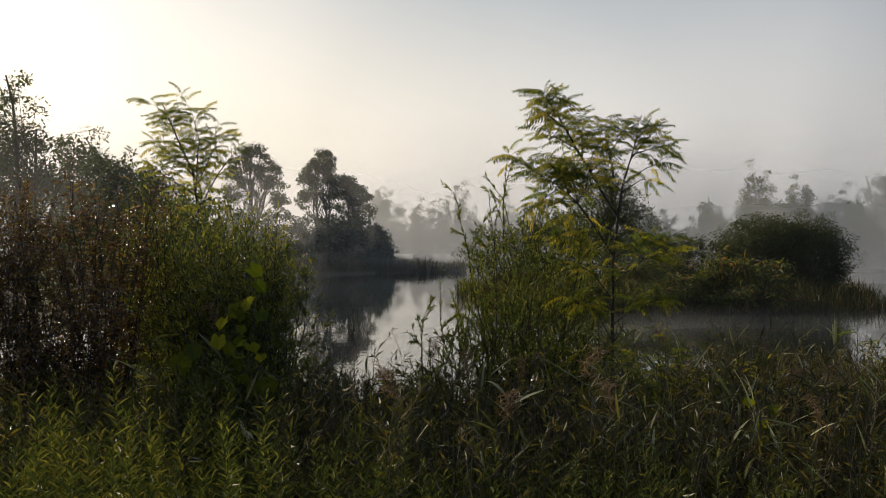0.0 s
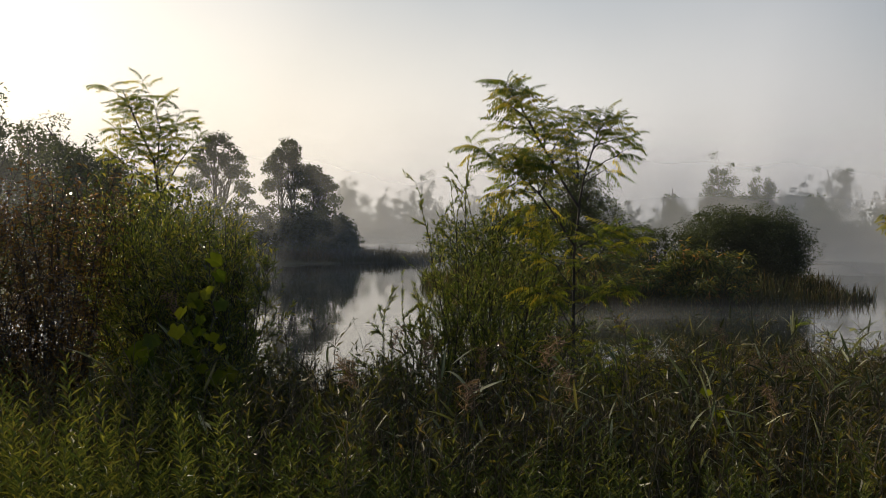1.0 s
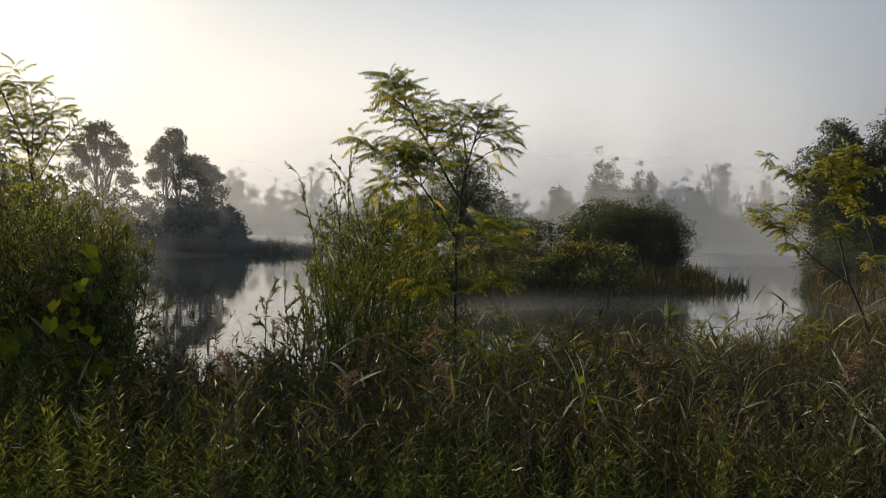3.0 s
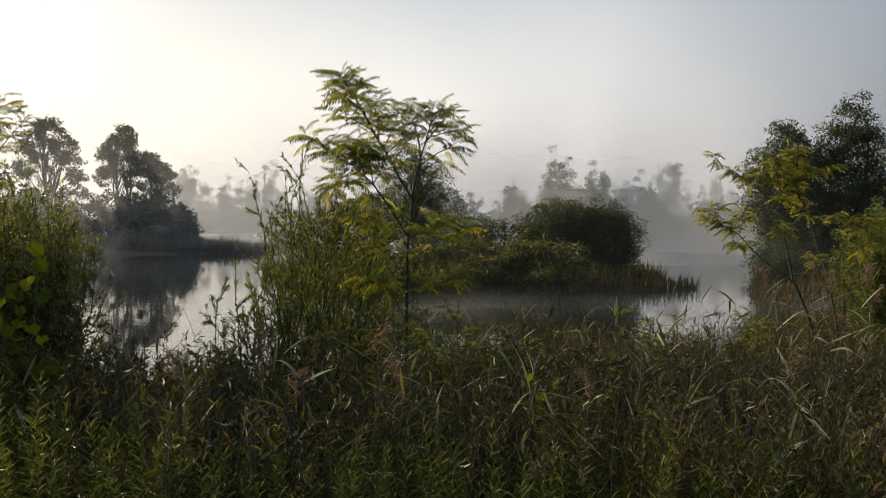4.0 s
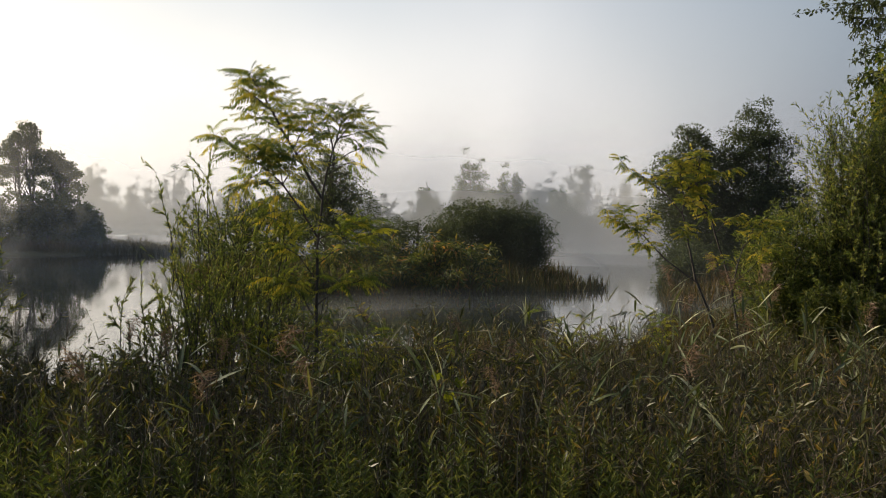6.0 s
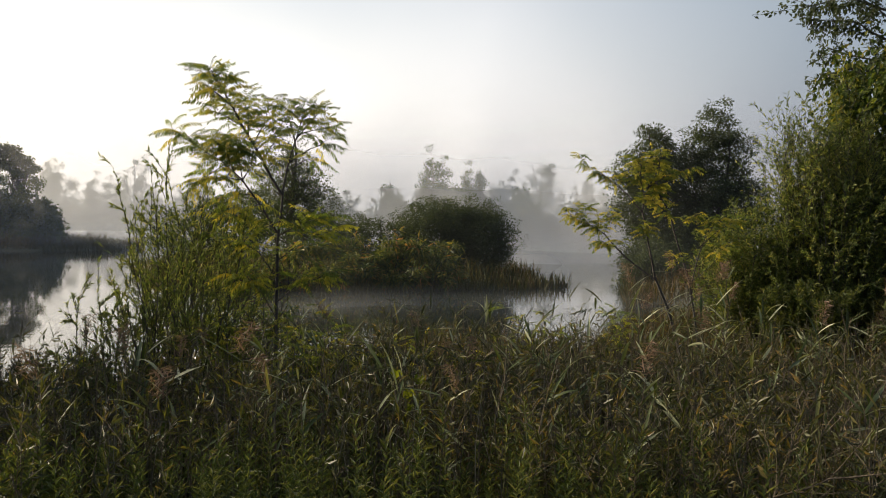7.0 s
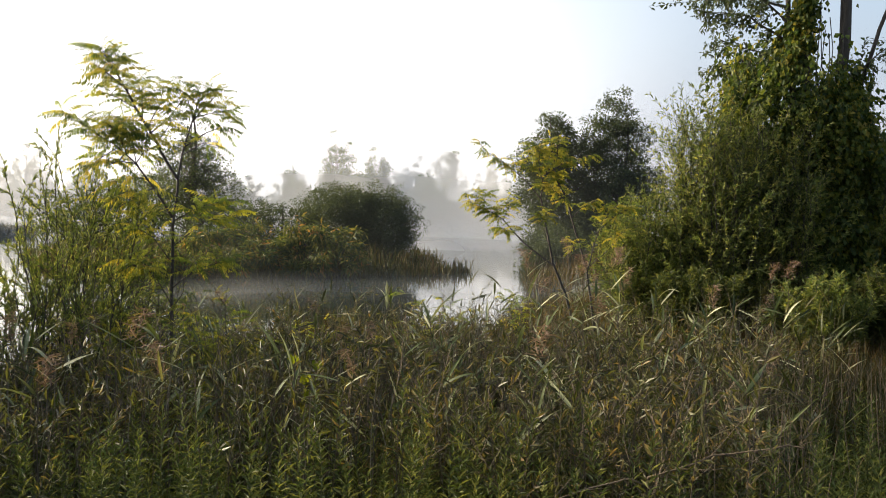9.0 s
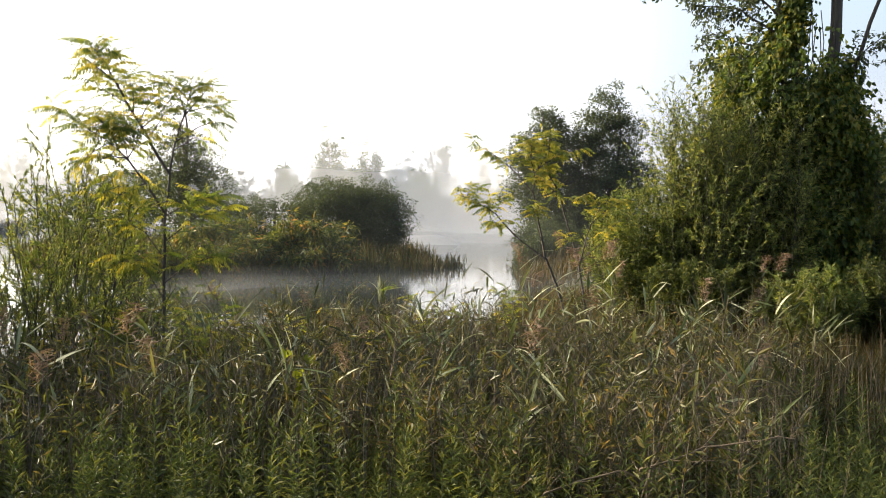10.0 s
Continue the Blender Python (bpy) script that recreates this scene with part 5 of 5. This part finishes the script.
def vine(at, label, leaves, size, line, seed, mat=None):
    r = np.random.default_rng(seed)
    ob = thing("vine", at, label, "vine")
    wood = Geo()
    pts = np.concatenate([bend(line[k], line[k + 1], r, 0.12, 0, 6)[:-1] for k in range(len(line) - 1)] + [np.array([line[-1]])])
    tube(wood, pts - np.array(at), 0.005, 0.002, 4)
    stem = part("stem", wood, STEM_GREEN, ob)
    p, d = along(pts - np.array(at), np.linspace(0.2, 1.0, leaves))
    for k in range(leaves):
        o = new("leaf", BROAD[k % 4])
        o.parent = stem
        off = r.normal(0, 0.12, 3) * (1.3, 0.6, 0.8)
        o.matrix_local = Matrix.Translation(p[k] + off) @ pose(0, 0, 0, r.normal(-65, 25), r.normal(0, 25), r.normal(0, 35)) @ Matrix.Scale(size * r.uniform(0.7, 1.2), 4)
    return ob


vine(foot(-2.2, 11.1), "climbing vine with broad bright green leaves on the willow bush", 26, 0.165, [foot(-2.2, 11.1), (-2.3, 10.7, 1.3), (-2.62, 10.65, 1.8), (-2.2, 10.75, 2.2), (-2.0, 11.0, 2.8)], 791)
vine(foot(-2.7, 11.0), "climbing vine with broad bright green leaves on the willow bush", 14, 0.16, [foot(-2.7, 11.0), (-2.45, 10.6, 1.4), (-1.95, 10.6, 1.7), (-2.3, 10.6, 2.2)], 792)
vine(foot(2.75, 8.95), "short vine with broad yellow-green leaves among the reeds", 9, 0.115, [foot(2.75, 8.95), (2.73, 8.75, 1.2), (2.70, 8.75, 1.75)], 793)
vine(foot(-3.4, 10.8), "climbing vine with broad bright green leaves among brown twigs", 10, 0.15, [foot(-3.4, 10.8), (-3.1, 10.5, 1.4), (-2.8, 10.5, 2.0)], 794)

# ---- fallen dead branches ----
DEAD = [[(4.1, 5.28, 1.43), (4.42, 5.05, 1.6), (4.77, 4.75, 1.71), (4.87, 4.66, 1.7)], [(3.48, 5.43, 1.29), (3.76, 5.27, 1.41), (3.9, 5.17, 1.46), (4.04, 5.08, 1.38)]]
for k, line in enumerate(DEAD):
    r = np.random.default_rng(850 + k)
    geo = Geo()
    start = np.array(foot(line[0][0] - 0.35, line[0][1] + 0.2))
    line = np.concatenate([bend(p, q, r, 0.06, 0, 5)[:-1] for p, q in zip([start] + line[:-1], line)])
    tube(geo, line, 0.009, 0.004, 6)
    for j in range(4):
        q, d = along(line, np.array([r.uniform(0.2, 0.9)]))
        tube(geo, bend(q[0], q[0] + unit(d[0] + r.normal(0, 0.6, 3)) * 0.3, r, 0.1, 0, 4), 0.004, 0.002, 4)
    tagged(new("dead_branch", geo.mesh("dead_branch", STEM_BROWN, True)), "bare dead branch caught in the undergrowth", "branch")

# ---- reeds ----
def reed_blade_mesh(seed):
    r = np.random.default_rng(seed)
    geo = Geo()
    n = 8
    t = np.linspace(0, 1, n)
    fall = r.uniform(0.1, 0.55)
    y = t * (1 - 0.25 * fall * t)
    z = 0.55 * t - fall * t ** 2.2
    w = 0.5 * np.sin(np.clip(t * 1.1 + 0.12, 0, 1) * math.pi) ** 0.7 * 0.068
    w[-1] = 0.001
    left = np.stack([-w, y, z + 0.01], -1)
    mid = np.stack([0 * w, y, z], -1)
    right = np.stack([w, y, z + 0.01], -1)
    v = np.stack([left, mid, right], 1).reshape(-1, 3)
    f = [(3 * i + a, 3 * i + a + 1, 3 * i + a + 4, 3 * i + a + 3) for i in range(n - 1) for a in (0, 1)]
    geo.add(v, f)
    return geo.mesh("blade", REED_LEAF)


BLADES = [reed_blade_mesh(400 + i) for i in range(7)]


def plume_mesh(seed):
    r = np.random.default_rng(seed)
    geo = Geo()
    m = 90
    t = r.uniform(0, 1, m)
    p = np.stack([0.02 * r.normal(size=m), 0.02 * r.normal(size=m) + 0.10 * t ** 2, 0.28 * t], -1)
    ahead = np.stack([r.normal(0.15, 0.6, m), r.normal(0.1, 0.6, m), 0.6 - 0.9 * t + r.normal(0, 0.3, m)], -1)
    L = 0.10 * r.uniform(0.5, 1.2, m)
    strew(geo, SIMPLE, p, frames(ahead, r), np.stack([np.full(m, 0.004), L, L], -1))
    return geo.mesh("plume", PLUME)


PLUMES = [plume_mesh(420 + i) for i in range(3)]


def reed(x, y, h, leaves, plume, seed, label, size=0.45):
    r = np.random.default_rng(seed)
    ob = thing("reed", foot(x, y), label, "reed", "reeds on the bank")
    lean = r.normal(0, 0.12, 2)
    line = bend((0, 0, -0.05), (lean[0] * h, lean[1] * h, h), r, 0.03, 0, 7)
    culm = Geo()
    tube(culm, line, 0.006, 0.003, 4)
    culm = part("culm", culm, STEM_BROWN, ob)
    side = r.uniform(0, 6.28)
    for k in range(leaves):
        t = r.uniform(0.35, 1.0)
        p, d = along(line, np.array([t]))
        a = side + (k % 2) * math.pi + r.normal(0, 0.6)
        o = new("blade", BLADES[r.integers(len(BLADES))])
        o.parent = culm
        s = size * r.uniform(0.6, 1.2)
        o.matrix_local = Matrix.Translation(p[0]) @ pose(0, 0, 0, r.normal(12, 18), r.normal(0, 20), math.degrees(a)) @ Matrix.Scale(s, 4)
    if plume:
        o = new("plume", PLUMES[r.integers(3)])
        o.parent = culm
        tagged(o, "pinkish feathery seed plume")
        o.matrix_local = Matrix.Translation(line[-1]) @ pose(0, 0, 0, 0, r.normal(0, 10), r.uniform(0, 360)) @ Matrix.Scale(r.uniform(0.8, 1.2), 4)
    return ob


spots = np.concatenate([fan(150, 7.6, 12.0, -2, 44), fan(115, 11.0, 17.0, -1, 46), fan(25, 8, 12, -16, 2), fan(36, 12.5, 15.5, 29, 45)])
for i, p in enumerate(spots):
    tall = i > len(spots) - 30
    pl = i % (3 if tall else 13) == 0
    reed(p[0], p[1], rng.uniform(1.0, 1.6) + 0.25 * pl + 0.4 * tall, int(rng.integers(4, 8)), pl, 500 + i, "common reed with a pinkish seed plume" if pl else "common reed with arching pale blades")

# the rest of the reeds, too many to tell apart
bed = Geo()
for i in range(14):
    r = np.random.default_rng(1300 + i)
    one = Geo()
    h = r.uniform(0.8, 1.5)
    line = bend((0, 0, -0.05), (r.normal(0, 0.14), r.normal(0, 0.14), h), r, 0.03, 0, 6)
    tube(one, line, 0.005, 0.002, 3)
    for k in range(6):
        p, d = along(line, np.array([r.uniform(0.3, 1.0)]))
        me = BLADES[r.integers(len(BLADES))]
        v = np.array([x.co[:] for x in me.vertices])
        f = [tuple(q.vertices) for q in me.polygons]
        m = np.array((Matrix.Translation(p[0]) @ pose(0, 0, 0, r.normal(15, 20), r.normal(0, 25), r.uniform(0, 360)) @ Matrix.Scale(r.uniform(0.2, 0.5), 4)))
        one.add(v @ m[:3, :3].T + m[:3, 3], f)
    p = np.concatenate([fan(14, 7.4, 13.0, 0, 46), fan(16, 12.0, 19.0, 10, 46), fan(4, 9, 14, -30, 0)])
    k = len(p)
    a, s = rng.uniform(0, 6.28, k), rng.uniform(0.75, 1.15, k)
    c, w, o = np.cos(a), np.sin(a), np.zeros(k)
    axes = np.stack([np.stack([c, w, o], -1), np.stack([-w, c, o], -1), np.stack([o, o, o + 1], -1)], 1)
    strew(bed, (np.concatenate(one.v), one.f), p, axes, s)
tagged(new("reed_bed", bed.mesh("reed_bed", REED_MIXED)), "thin stand of pale arching reeds on the bank", "reeds", kind="stuff")

# ---- dew on the bushes ----
drops = np.concatenate(DEW)
geo = Geo()
OCTA = (((1, 0, 0), (-1, 0, 0), (0, 1, 0), (0, -1, 0), (0, 0, 1), (0, 0, -1)), ((0, 2, 4), (2, 1, 4), (1, 3, 4), (3, 0, 4), (2, 0, 5), (1, 2, 5), (3, 1, 5), (0, 3, 5)))
k = len(drops)
strew(geo, OCTA, drops, np.broadcast_to(np.eye(3), (k, 3, 3)), rng.uniform(0.005, 0.013, k))
tagged(new("dew_drops", geo.mesh("dew_drops", dew_material(), True)), "glinting dew drops on the leaves of the bushes", "dew", kind="stuff")
